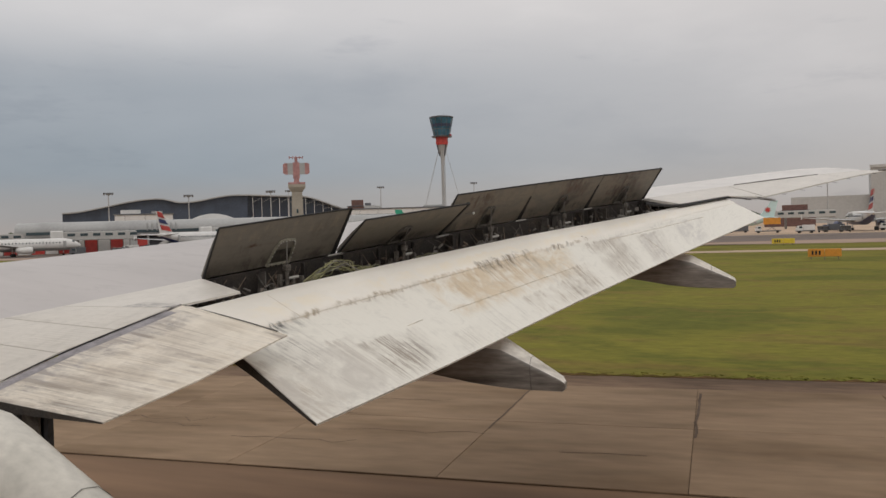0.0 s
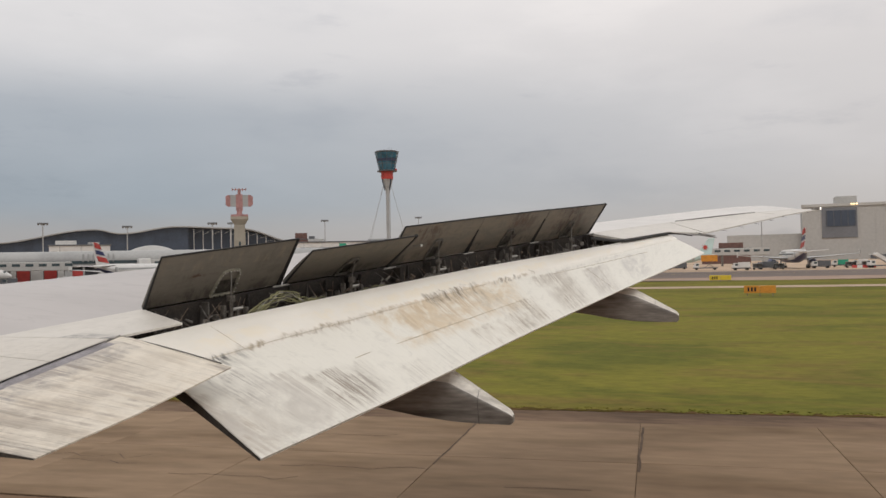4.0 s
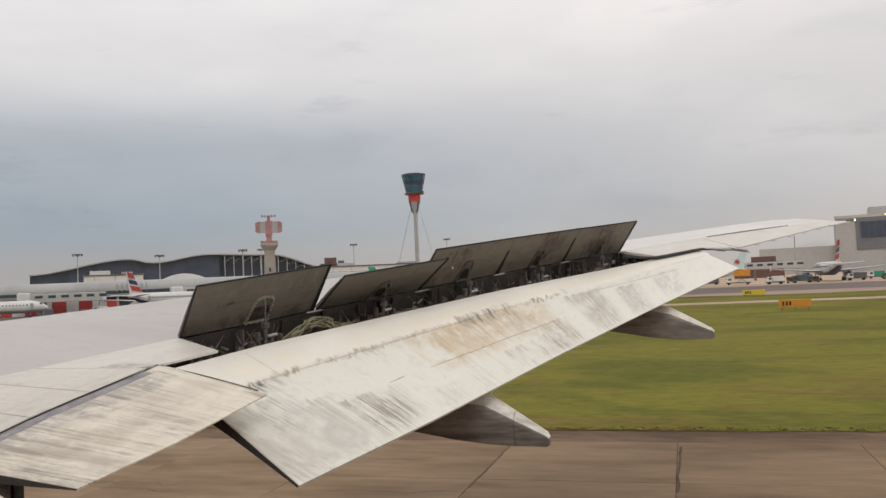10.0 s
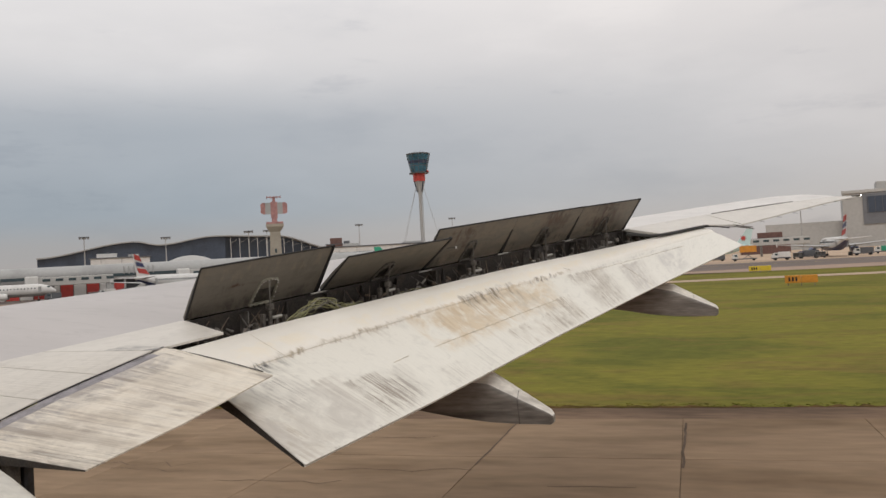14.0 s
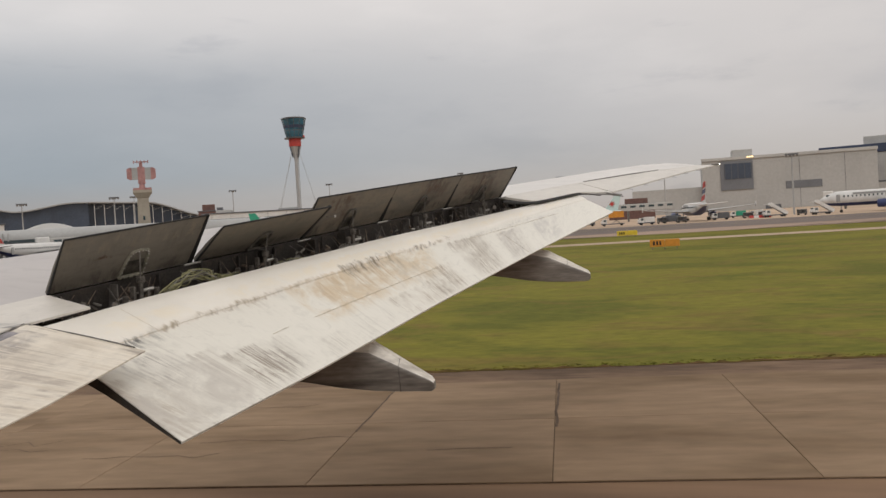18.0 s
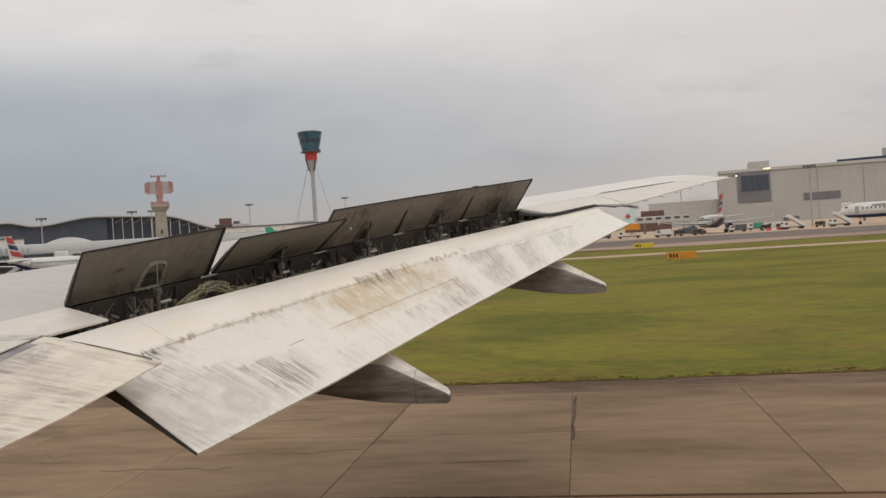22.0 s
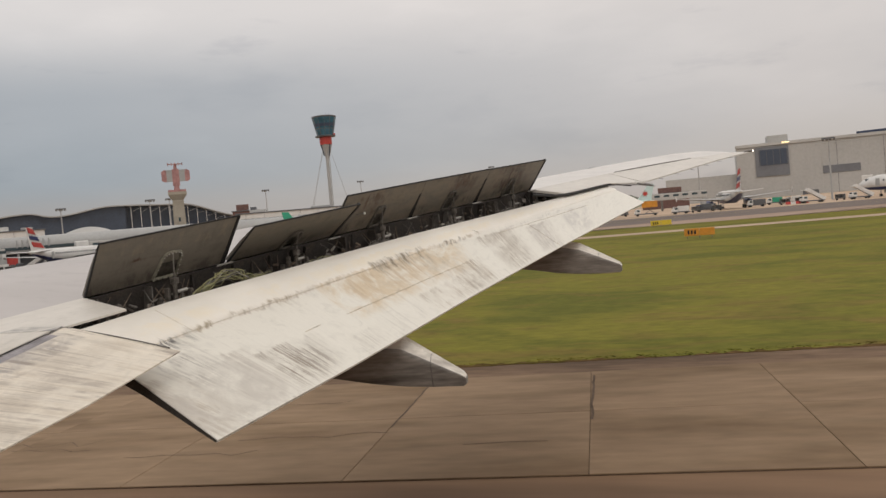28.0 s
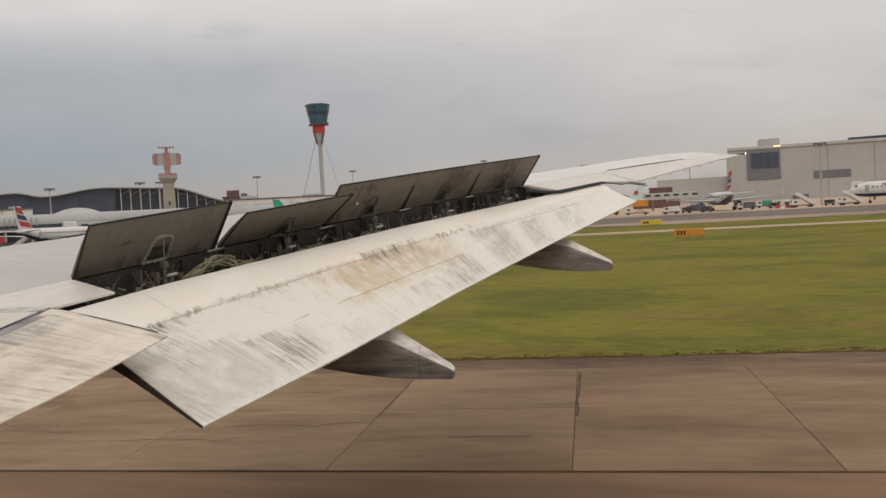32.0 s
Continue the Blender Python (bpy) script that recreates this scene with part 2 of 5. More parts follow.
# nose highlight and duller rear shading are put into the base colour
FLAP = streaked("flap_paint", (0.82, 0.775, 0.70), (0.18, 0.15, 0.125), 13.0, 1.3, 0.14, 0.8, 0.31, [
    (0.2, 12.0, 0.13, 0.31, (0.80, 0.72, 0.585), -0.9),
    # grime caught along the step, heaviest outboard of the middle
    (0.4, 3.6, 0.275, 0.335, (0.42, 0.35, 0.25), 1.0), (0.5, 3.4, 0.295, 0.325, (0.19, 0.155, 0.11), 0.9), (3.2, 7.4, 0.27, 0.33, (0.44, 0.36, 0.26), 0.8), (4.1, 7.1, 0.29, 0.325, (0.18, 0.145, 0.105), 0.8),
    (-0.3, 1.0, 0.30, 0.42, (0.12, 0.115, 0.11), 1.3), (1.9, 2.6, 0.27, 0.40, (0.44, 0.37, 0.28), 0.9),
    # brown oil stain aft of the step
    (2.9, 6.6, 0.28, 0.78, (0.64, 0.53, 0.385), -1.2), (3.3, 5.6, 0.31, 0.66, (0.55, 0.43, 0.29), 0.9), (2.9, 5.9, 0.615, 0.655, (0.40, 0.31, 0.21), 0.8), (4.1, 5.7, 0.23, 0.44, (0.25, 0.20, 0.14), 1.2), (5.8, 6.9, 0.27, 0.37, (0.19, 0.155, 0.12), 1.2), (5.1, 6.0, 0.34, 0.64, (0.40, 0.335, 0.25), 0.8),
    # combed dark streaks towards the trailing edge
    (0.9, 1.9, 0.63, 1.04, (0.31, 0.262, 0.215), 1.0), (1.35, 2.2, 0.64, 1.0, (0.25, 0.21, 0.175), 0.8), (0.55, 1.3, 0.54, 1.04, (0.42, 0.37, 0.32), 0.6), (2.2, 3.3, 0.8, 1.04, (0.44, 0.40, 0.35), 0.5),
    (-0.2, 0.8, 0.42, 0.76, (0.38, 0.35, 0.32), 0.9), (-0.9, 1.1, 0.58, 1.06, (0.53, 0.49, 0.44), -0.8), (-0.8, 0.5, 0.66, 1.05, (0.42, 0.37, 0.32), -0.35), (-0.9, 0.2, 0.50, 1.05, (0.40, 0.33, 0.26), 0.6), (-0.9, 1.2, 0.985, 1.012, (0.28, 0.25, 0.22), 1.0),
    (4.3, 6.1, 0.74, 1.04, (0.38, 0.31, 0.235), 0.8), (5.3, 6.8, 0.62, 1.04, (0.36, 0.295, 0.225), 0.9), (5.6, 6.6, 0.84, 1.04, (0.22, 0.17, 0.125), 0.8), (7.0, 8.4, 0.36, 1.04, (0.46, 0.41, 0.35), -0.6), (7.2, 8.4, 0.36, 1.04, (0.36, 0.305, 0.245), 0.9), (7.9, 8.3, 0.5, 1.04, (0.22, 0.18, 0.14), 0.8), (6.9, 7.9, 0.34, 0.6, (0.44, 0.39, 0.33), 1.0),
    (8.6, 9.8, 0.46, 1.04, (0.46, 0.425, 0.39), -0.7), (8.6, 9.8, 0.46, 1.04, (0.42, 0.365, 0.31), 0.6), (10.2, 11.6, 0.40, 1.0, (0.52, 0.49, 0.455), -0.8), (7.4, 10.8, 0.34, 0.42, (0.54, 0.50, 0.46), 0.7)], 0.06, hairs=(15.0, 1.0), rear=(0.315, (0.75, 0.722, 0.648)))
FLAPERON = streaked("flaperon_paint", (0.78, 0.71, 0.605), (0.27, 0.225, 0.185), 12.0, 0.6, 0.7, 1.0, 0.02, [
    (-0.8, 2.8, 0.0, 1.3, (0.58, 0.495, 0.39), 0.6), (-0.8, 2.4, -0.3, 0.36, (0.25, 0.23, 0.24), 1.5), (-0.8, 2.4, -0.3, 0.75, (0.42, 0.36, 0.295), 0.7),
    (-0.6, 0.8, 0.05, 1.3, (0.31, 0.26, 0.21), 0.9), (0.4, 2.0, 0.3, 1.0, (0.38, 0.32, 0.27), 0.8), (-0.6, 0.35, 0.5, 1.4, (0.16, 0.145, 0.135), 0.9)], 0.2, hairs=(11.0, 0.5))
# broad tones: darker along the hinge, lighter at the free edge and outboard
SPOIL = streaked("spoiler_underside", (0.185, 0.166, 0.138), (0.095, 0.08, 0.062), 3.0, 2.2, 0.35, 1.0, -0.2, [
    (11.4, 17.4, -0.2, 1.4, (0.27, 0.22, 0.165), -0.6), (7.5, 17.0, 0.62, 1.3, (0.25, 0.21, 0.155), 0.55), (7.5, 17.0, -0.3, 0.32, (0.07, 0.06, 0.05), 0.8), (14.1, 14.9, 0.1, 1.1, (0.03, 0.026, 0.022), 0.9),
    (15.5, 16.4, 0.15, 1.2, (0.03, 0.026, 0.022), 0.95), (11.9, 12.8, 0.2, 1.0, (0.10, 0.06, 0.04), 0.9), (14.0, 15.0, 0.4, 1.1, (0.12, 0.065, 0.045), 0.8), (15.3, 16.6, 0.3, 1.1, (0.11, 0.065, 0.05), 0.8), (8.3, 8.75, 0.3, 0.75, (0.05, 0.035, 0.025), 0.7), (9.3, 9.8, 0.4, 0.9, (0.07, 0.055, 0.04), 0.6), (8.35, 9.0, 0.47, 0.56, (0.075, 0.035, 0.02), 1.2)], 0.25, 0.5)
BLACK = mat("black_rubber_seal", (0.012, 0.011, 0.011), 0.6, 0.2, 5, 60, 0.1)
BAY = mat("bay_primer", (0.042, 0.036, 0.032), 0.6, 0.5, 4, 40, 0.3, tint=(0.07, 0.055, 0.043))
METAL = mat("bare_metal", (0.45, 0.43, 0.40), 0.4, 0.25, 6, 50, 0.1, 0.7)
STEEL = mat("dark_steel", (0.19, 0.175, 0.16), 0.5, 0.3, 8, 60, 0.1, 0.4)
# one fairing in two tones: sides darkened for shade and grime, top lightened
FAIR_SHADED = mat("fairing_shaded_side", (0.27, 0.245, 0.22), 0.45, 0.3, 2.6, 14, 0.04, stretch=(0.35, 2, 2.4), tint=(0.10, 0.088, 0.078))
FAIR_LIT = mat("fairing_lit_top", (0.80, 0.755, 0.68), 0.45, 0.16, 2.2, 14, 0.04, stretch=(0.35, 2, 2), tint=(0.46, 0.42, 0.37))
GREYP = mat("grey_fairing_paint", (0.58, 0.55, 0.49), 0.5, 0.14, 1.6, 12, 0.05, tint=(0.36, 0.345, 0.30))


def meadow(name, fresh, deep, dry):
    """Mown grass: broad deeper swathes, small dry patches, fine blades."""
    m = bpy.data.materials.new(name)
    m.use_nodes = True
    nodes, links = m.node_tree.nodes, m.node_tree.links
    b = nodes["Principled BSDF"]
    b.inputs["Roughness"].default_value = 0.9
    b.inputs["Specular IOR Level"].default_value = 0.0
    b.inputs["Sheen Weight"].default_value, b.inputs["Sheen Roughness"].default_value, b.inputs["Sheen Tint"].default_value = 0.13, 0.45, (1.0, 0.92, 0.5, 1)
    co = nodes.new("ShaderNodeTexCoord")

    def grain(scale, stretch, detail, off, warp=0.0):
        mp = nodes.new("ShaderNodeMapping")
        mp.inputs["Scale"].default_value, mp.inputs["Location"].default_value = (stretch, 1, 1), (off, off, 0)
        links.new(co.outputs["Object"], mp.inputs[0])
        n = nodes.new("ShaderNodeTexNoise")
        n.inputs["Scale"].default_value, n.inputs["Detail"].default_value, n.inputs["Distortion"].default_value = scale, detail, warp
        n.inputs["Roughness"].default_value = 0.6
        links.new(mp.outputs[0], n.inputs["Vector"])
        return n.outputs[0]

    def mixed(f, a, c, blend="MIX"):
        n = nodes.new("ShaderNodeMix")
        n.data_type, n.blend_type = "RGBA", blend
        links.new(f, n.inputs["Factor"])
        links.new(a, n.inputs["A"])
        links.new(c, n.inputs["B"])
        return n.outputs["Result"]

    def tone(v, stops):
        r = ramp_node(nodes, stops)
        links.new(v, r.inputs[0])
        return r.outputs[0]

    swathe = tone(grain(0.11, 0.6, 7, 3.0, 0.9), [(0.40, deep), (0.54, fresh), (0.72, [c * 1.12 for c in fresh])])
    patch = tone(grain(0.26, 0.6, 7, 17.0, 1.2), [(0.50, (0, 0, 0)), (0.68, (0.8, 0.8, 0.8))])
    dryness = tone(grain(0.7, 0.5, 5, 29.0), [(0.35, dry), (0.7, [c * 0.7 for c in dry])])
    col = mixed(patch, swathe, dryness)
    blades = grain(2.2, 0.6, 8, 5.0)
    shade = tone(blades, [(0.3, (0.72, 0.74, 0.72)), (0.66, (1.18, 1.16, 1.1))])
    one = nodes.new("ShaderNodeValue")
    one.outputs[0].default_value = 1.0
    links.new(mixed(one.outputs[0], col, shade, "MULTIPLY"), b.inputs["Base Color"])
    bp = nodes.new("ShaderNodeBump")
    bp.inputs["Strength"].default_value, bp.inputs["Distance"].default_value = 0.6, 0.04
    links.new(blades, bp.inputs["Height"])
    links.new(bp.outputs[0], b.inputs["Normal"])
    return m


GRASS = meadow("mown_grass", (0.153, 0.143, 0.025), (0.092, 0.099, 0.018), (0.176, 0.118, 0.040))
ASPH = mat("runway_asphalt", (0.228, 0.144, 0.091), 0.85, 0.16, 0.28, 1.6, 0.08, stretch=(0.16, 1, 1), tint=(0.14, 0.092, 0.062), shine=0.12)
SLABS = mat("shoulder_concrete", (0.268, 0.186, 0.120), 0.85, 0.16, 0.4, 2.4, 0.08, stretch=(0.35, 1, 1), tint=(0.175, 0.115, 0.068), shine=0.12)
# every slab takes its own part of the pattern
conc_nodes = SLABS.node_tree.nodes
own, spread = conc_nodes.new("ShaderNodeObjectInfo"), conc_nodes.new("ShaderNodeMath")
spread.operation = "MULTIPLY"
spread.inputs[1].default_value = 60.0
SLABS.node_tree.links.new(own.outputs["Random"], spread.inputs[0])
SLABS.node_tree.links.new(spread.outputs[0], [n for n in conc_nodes if n.bl_idname == "ShaderNodeMapping"][0].inputs["Location"])
DIRT = mat("worn_pink_concrete", (0.36, 0.262, 0.205), 0.9, 0.2, 0.05, 0.6, 0.1, stretch=(0.3, 1, 1), tint=(0.2, 0.15, 0.11), shine=0.12)
DARKASPH = mat("dark_asphalt", (0.165, 0.132, 0.115), 0.85, 0.2, 0.06, 0.8, 0.15, stretch=(0.3, 1, 1), shine=0.2)
APRON = mat("apron_concrete", (0.50, 0.372, 0.27), 0.85, 0.14, 0.03, 0.5, 0.1, stretch=(0.4, 1, 1), shine=0.15)
YELLOW = mat("yellow_line_paint", (0.45, 0.31, 0.07), 0.7, 0.25, 1.0, 12, 0.1)
GLOW = mat("tip_light", (1.0, 0.95, 0.85), 0.3, 0.0, 1, 1, 0, emit=3.0)

# ---- building helpers ----


def link(name, bm, material, parent=None, label="", smooth=False):
    me = bpy.data.meshes.new(name)
    bm.normal_update()
    bm.to_mesh(me)
    bm.free()
    me.materials.append(material)
    if smooth:
        for p in me.polygons:
            p.use_smooth = True
        me.set_sharp_from_angle(angle=radians(38))
    ob = new(name, me)
    ob.parent = parent
    if label:
        ob["label"] = label
    return ob


def part(name, bm, material, parent, label="", smooth=False):
    return link(name, bm, material, parent, label, smooth)


def thing(name, label, category, at=None, group="", kind=""):
    ob = new(name)
    if at is not None:
        ob.matrix_basis = at
    return tagged(ob, label, category, group, kind)


def loft(rings, closed=True, caps=True, uvs=None):
    """Skin over rings of equal count."""
    bm = bmesh.new()
    vs = [[bm.verts.new(p) for p in ring] for ring in rings]
    n = len(rings[0])
    lay = bm.loops.layers.uv.new("UVMap") if uvs else None
    for i in range(len(rings) - 1):
        for j in range(n if closed else n - 1):
            k = (j + 1) % n
            fc = bm.faces.new((vs[i][j], vs[i][k], vs[i + 1][k], vs[i + 1][j]))
            if lay:
                for lp, (a, c) in zip(fc.loops, ((i, j), (i, k), (i + 1, k), (i + 1, j))):
                    lp[lay].uv = uvs[a][c]
    if closed and caps:
        bm.faces.new(list(reversed(vs[0])))
        bm.faces.new(vs[-1])
    bmesh.ops.recalc_face_normals(bm, faces=bm.faces)
    return bm


def box(sx, sy, sz, at=(0, 0, 0), bevel=0.0, m=None, bm=None):
    bm = bm or bmesh.new()
    r = bmesh.ops.create_cube(bm, size=1.0, matrix=(m or Matrix.Identity(4)) @ Matrix.Translation(at) @ Matrix.Diagonal((sx, sy, sz, 1)))
    if bevel:
        es = {e for v in r["verts"] for e in v.link_edges}
        bmesh.ops.bevel(bm, geom=list(es), offset=bevel, segments=1, affect="EDGES")
    return bm


def rod(a, b, r0, r1=None, n=10, bm=None):
    bm = bm or bmesh.new()
    a, b = Vector(a), Vector(b)
    d = b - a
    m = Matrix.Translation((a + b) / 2) @ d.to_track_quat("Z", "Y").to_matrix().to_4x4()
    bmesh.ops.create_cone(bm, cap_ends=True, segments=n, radius1=r0, radius2=r0 if r1 is None else r1, depth=d.length, matrix=m)
    return bm


def hose(points, r, n=6):
    """A bent pipe through the points."""
    pts = [Vector(p) for p in points]
    fine = []
    for i in range(len(pts) - 1):
        p0, p1, p2, p3 = pts[max(i - 1, 0)], pts[i], pts[i + 1], pts[min(i + 2, len(pts) - 1)]
        for k in range(4):
            t = k / 4
            fine.append(0.5 * ((2 * p1) + (p2 - p0) * t + (2 * p0 - 5 * p1 + 4 * p2 - p3) * t * t + (3 * p1 - p0 - 3 * p2 + p3) * t ** 3))
    fine.append(pts[-1])
    rings = []
    for i, p in enumerate(fine):
        d = (fine[min(i + 1, len(fine) - 1)] - fine[max(i - 1, 0)]).normalized()
        q = d.to_track_quat("Z", "Y")
        rings.append([p + q @ Vector((r * math.cos(a), r * math.sin(a), 0)) for a in [2 * math.pi * k / n for k in range(n)]])
    return loft(rings)


def lerp(a, b, t):
    return a + (b - a) * t


def curve(table, s):
    """Straight interpolation in rows of (s, value), continued past both ends."""
    for (a, va), (b, vb) in zip(table, table[1:]):
        if s <= b or (b, vb) == table[-1]:
            return va + (vb - va) * (s - a) / (b - a)


# ---- the ground ----
LEAN = radians(5.2)
RISE = 0.0054  # the aircraft leans a little, so the field climbs away from it


def G(u, v, z=0.0):
    """A place on the field: u along the runway's edge, v across it, away from the runway."""
    y = 29.6 + u * math.sin(LEAN) + v * math.cos(LEAN)
    return Vector((u * math.cos(LEAN) - v * math.sin(LEAN), y, z + RISE * y))


TILT = Matrix.Rotation(LEAN, 4, "Z") @ Matrix.Rotation(math.atan(RISE), 4, "X")


def sheet_of(name, outline, z, material, label, category="ground"):
    bm = bmesh.new()
    bm.faces.new([bm.verts.new(G(u, v, z)) for u, v in outline])
    bmesh.ops.triangulate(bm, faces=bm.faces)
    bmesh.ops.recalc_face_normals(bm, faces=bm.faces)
    return tagged(link(name, bm, material), label, category, kind="structure")


sheet_of("ground", [(-2600, -1200), (2600, -1200), (2600, 3600), (-2600, 3600)], 0.0, GRASS, "mown green airfield grass with yellowed patches")
sheet_of("runway", [(-900, -90), (900, -90), (900, 0), (-900, 0)], 0.03, ASPH, "brown-grey worn runway asphalt with tyre streaks", "runway")
sheet_of("perimeter_road", [(-600, 104), (-60, 108), (600, 116), (600, 125), (-60, 116), (-600, 111)], 0.03, APRON, "narrow pale concrete road through the grass", "road")
rs = random.Random(8)
wave = [(-900, 146)] + [(-120 + 9 * k, 148 + 4 * math.sin(k * 0.7) + rs.uniform(-2.5, 2.5) + 0.25 * k) for k in range(40)] + [(900, 170)]
sheet_of("taxiway_shoulder", wave + [(900, 200), (-900, 186)], 0.03, DIRT, "pinkish worn shoulder with a ragged grass edge", "pavement")
sheet_of("taxiway", [(-900, 164), (-40, 168), (120, 178), (900, 190), (900, 244), (-900, 232)], 0.045, DARKASPH, "dark grey asphalt taxiway beyond the grass", "taxiway")
sheet_of("apron", [(-1400, 232), (1400, 246), (1400, 1250), (-1400, 1250)], 0.04, APRON, "pale sandy concrete apron before the terminals", "apron")

# ---- the wing ----


def hx(s):
    return -10.013 + 0.4282 * s


def hz(s):
    return 4.94 + 0.1302 * (s - 8.06) - 0.0016 * (s - 8.06) ** 2


def tx(s):
    return -7.57 + 0.36 * s


TZ = [(17, 5.75), (19.3, 5.98), (22.67, 6.33), (25.27, 6.63), (27.64, 6.84)]
CZ = [(0, 4.5), (8.05, 5.2), (20.2, 6.35), (23.0, 6.65), (25.0, 6.85), (26.0, 6.93), (27.0, 6.97), (27.64, 6.96)]


def wing_ring(s):
    """Cut through the fixed wing at s metres outboard, from the spoiler hinge round the nose and back."""
    chord = lerp(8.6, 1.15, (s - 2) / 25.64)
    x0, z0 = hx(s), hz(s)
    cx, cz = -14.043 + 0.5547 * s, curve(CZ, s)
    cx = min(cx, x0 - 0.35)
    lx = cx - 0.34 * chord
    th = 0.105 * chord
    pts = [(x0, z0)]
    for k in (0.25, 0.5, 0.75):
        pts.append((lerp(x0, cx, k), lerp(z0, cz, k) + 0.05 * chord / 8 * math.sin(math.pi * k)))
    pts += [(cx, cz), (lerp(cx, lx, 0.5), cz - th * 0.12), (lerp(cx, lx, 0.85), cz - th * 0.42), (lx, cz - th * 0.8), (lerp(cx, lx, 0.85), cz - th * 1.1),
            (cx, cz - th * 1.35), (x0, z0 - th * 0.55)]
    return [Vector((x, s, z)) for x, z in pts]


wing = thing("aircraft_wing", "white airliner wing with raised spoilers and lowered dirty flaps", "wing")
stations = [0.4, 2, 4, 6, 8, 10, 12, 14, 16, 18, 20, 22, 24, 25.5, 26.8, 27.3, 27.6]
rings = [wing_ring(s) for s in stations]
last = rings[-1]
mid = sum(last, Vector()) / len(last)
rings.append([mid.lerp(p, 0.45) + Vector((0.25, 0.12, 0)) for p in last])
uvs = [[(s, j / 10) for j in range(11)] for s in stations + [27.7]]
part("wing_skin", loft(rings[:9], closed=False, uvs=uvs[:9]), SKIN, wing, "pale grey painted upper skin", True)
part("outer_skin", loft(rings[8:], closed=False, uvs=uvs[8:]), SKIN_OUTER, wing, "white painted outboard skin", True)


def slab(corners, thick, material, name, parent, label="", uv=None, smooth=False, cuts=12):
    """A thin panel over four corners a, b (front edge), c, d (aft edge, from b's side), its thickness below."""
    a, b, c, d = [Vector(p) for p in corners]
    rings, uvs = [], []
    for i in range(cuts + 1):
        t = i / cuts
        f, r = a.lerp(b, t), d.lerp(c, t)
        down = Vector((0, 0, -thick))
        rings.append([f, f.lerp(r, 0.5), r, r + down * 0.5, f.lerp(r, 0.5) + down, f + down])
        u = t * (b - a).length
        w = (d - a).length if uv is None else uv
        uvs.append([(u, 0), (u, w / 2), (u, w), (u, w), (u, w / 2), (u, 0)])
    return part(name, loft(rings, uvs=uvs), material, parent, label, smooth)


def hinge(s, dz=0.0):
    return Vector((hx(s), s, hz(s) + dz))


# fixed panels behind the rear spar, inboard of the spoilers
AFT = [(0.4, 2.9), (5.35, 4.06), (6.02, 4.34), (7.1, 4.69), (7.89, 4.80), (8.6, 4.88)]


def aft(s):
    return Vector((-9.263 + 0.4282 * s, s, curve(AFT, s)))


for n, (s0, s1, e0, e1) in enumerate([(2.2, 4.6, 2.6, 5.3), (4.6, 5.4, 5.3, 6.02), (5.4, 6.03, 6.02, 6.55), (6.03, 6.57, 6.55, 7.1), (6.57, 8.07, 7.1, 7.9)]):
    slab([hinge(s0 + 0.006, 0.004), hinge(s1 - 0.006, 0.004), aft(e1 - 0.006), aft(e0 + 0.006)], 0.05, PANEL_STAINED if n == 4 else PANEL, "fixed_panel", wing, "cream painted fixed panel")
slab([hinge(16.9, 0.004), hinge(18.9, 0.004), (-1.35, 18.49, 6.0), (-2.08, 16.78, 5.83)], 0.05, PANEL, "fixed_panel", wing)
slab([hinge(18.9, 0.004), hinge(20.0, 0.004), (-0.62, 19.3, 5.97), (-1.35, 18.49, 6.0)], 0.05, PANEL, "fixed_panel", wing)

# aileron and trailing edge out to the tip
for s0, s1 in ((19.32, 24.7), (24.72, 27.55)):
    slab([hinge(20.02 if s0 < 20 else s0, 0.003), hinge(s1, 0.003), (tx(s1), s1, curve(TZ, s1)), (tx(s0), s0, curve(TZ, s0))], 0.05, PANEL, "aileron" if s0 < 20 else "tip_panel", wing, "white aileron")

# ---- spoilers ----
d_span = Vector((0.4282, 1, 0)).normalized()
d_aft = Vector((d_span.y, -d_span.x, 0))


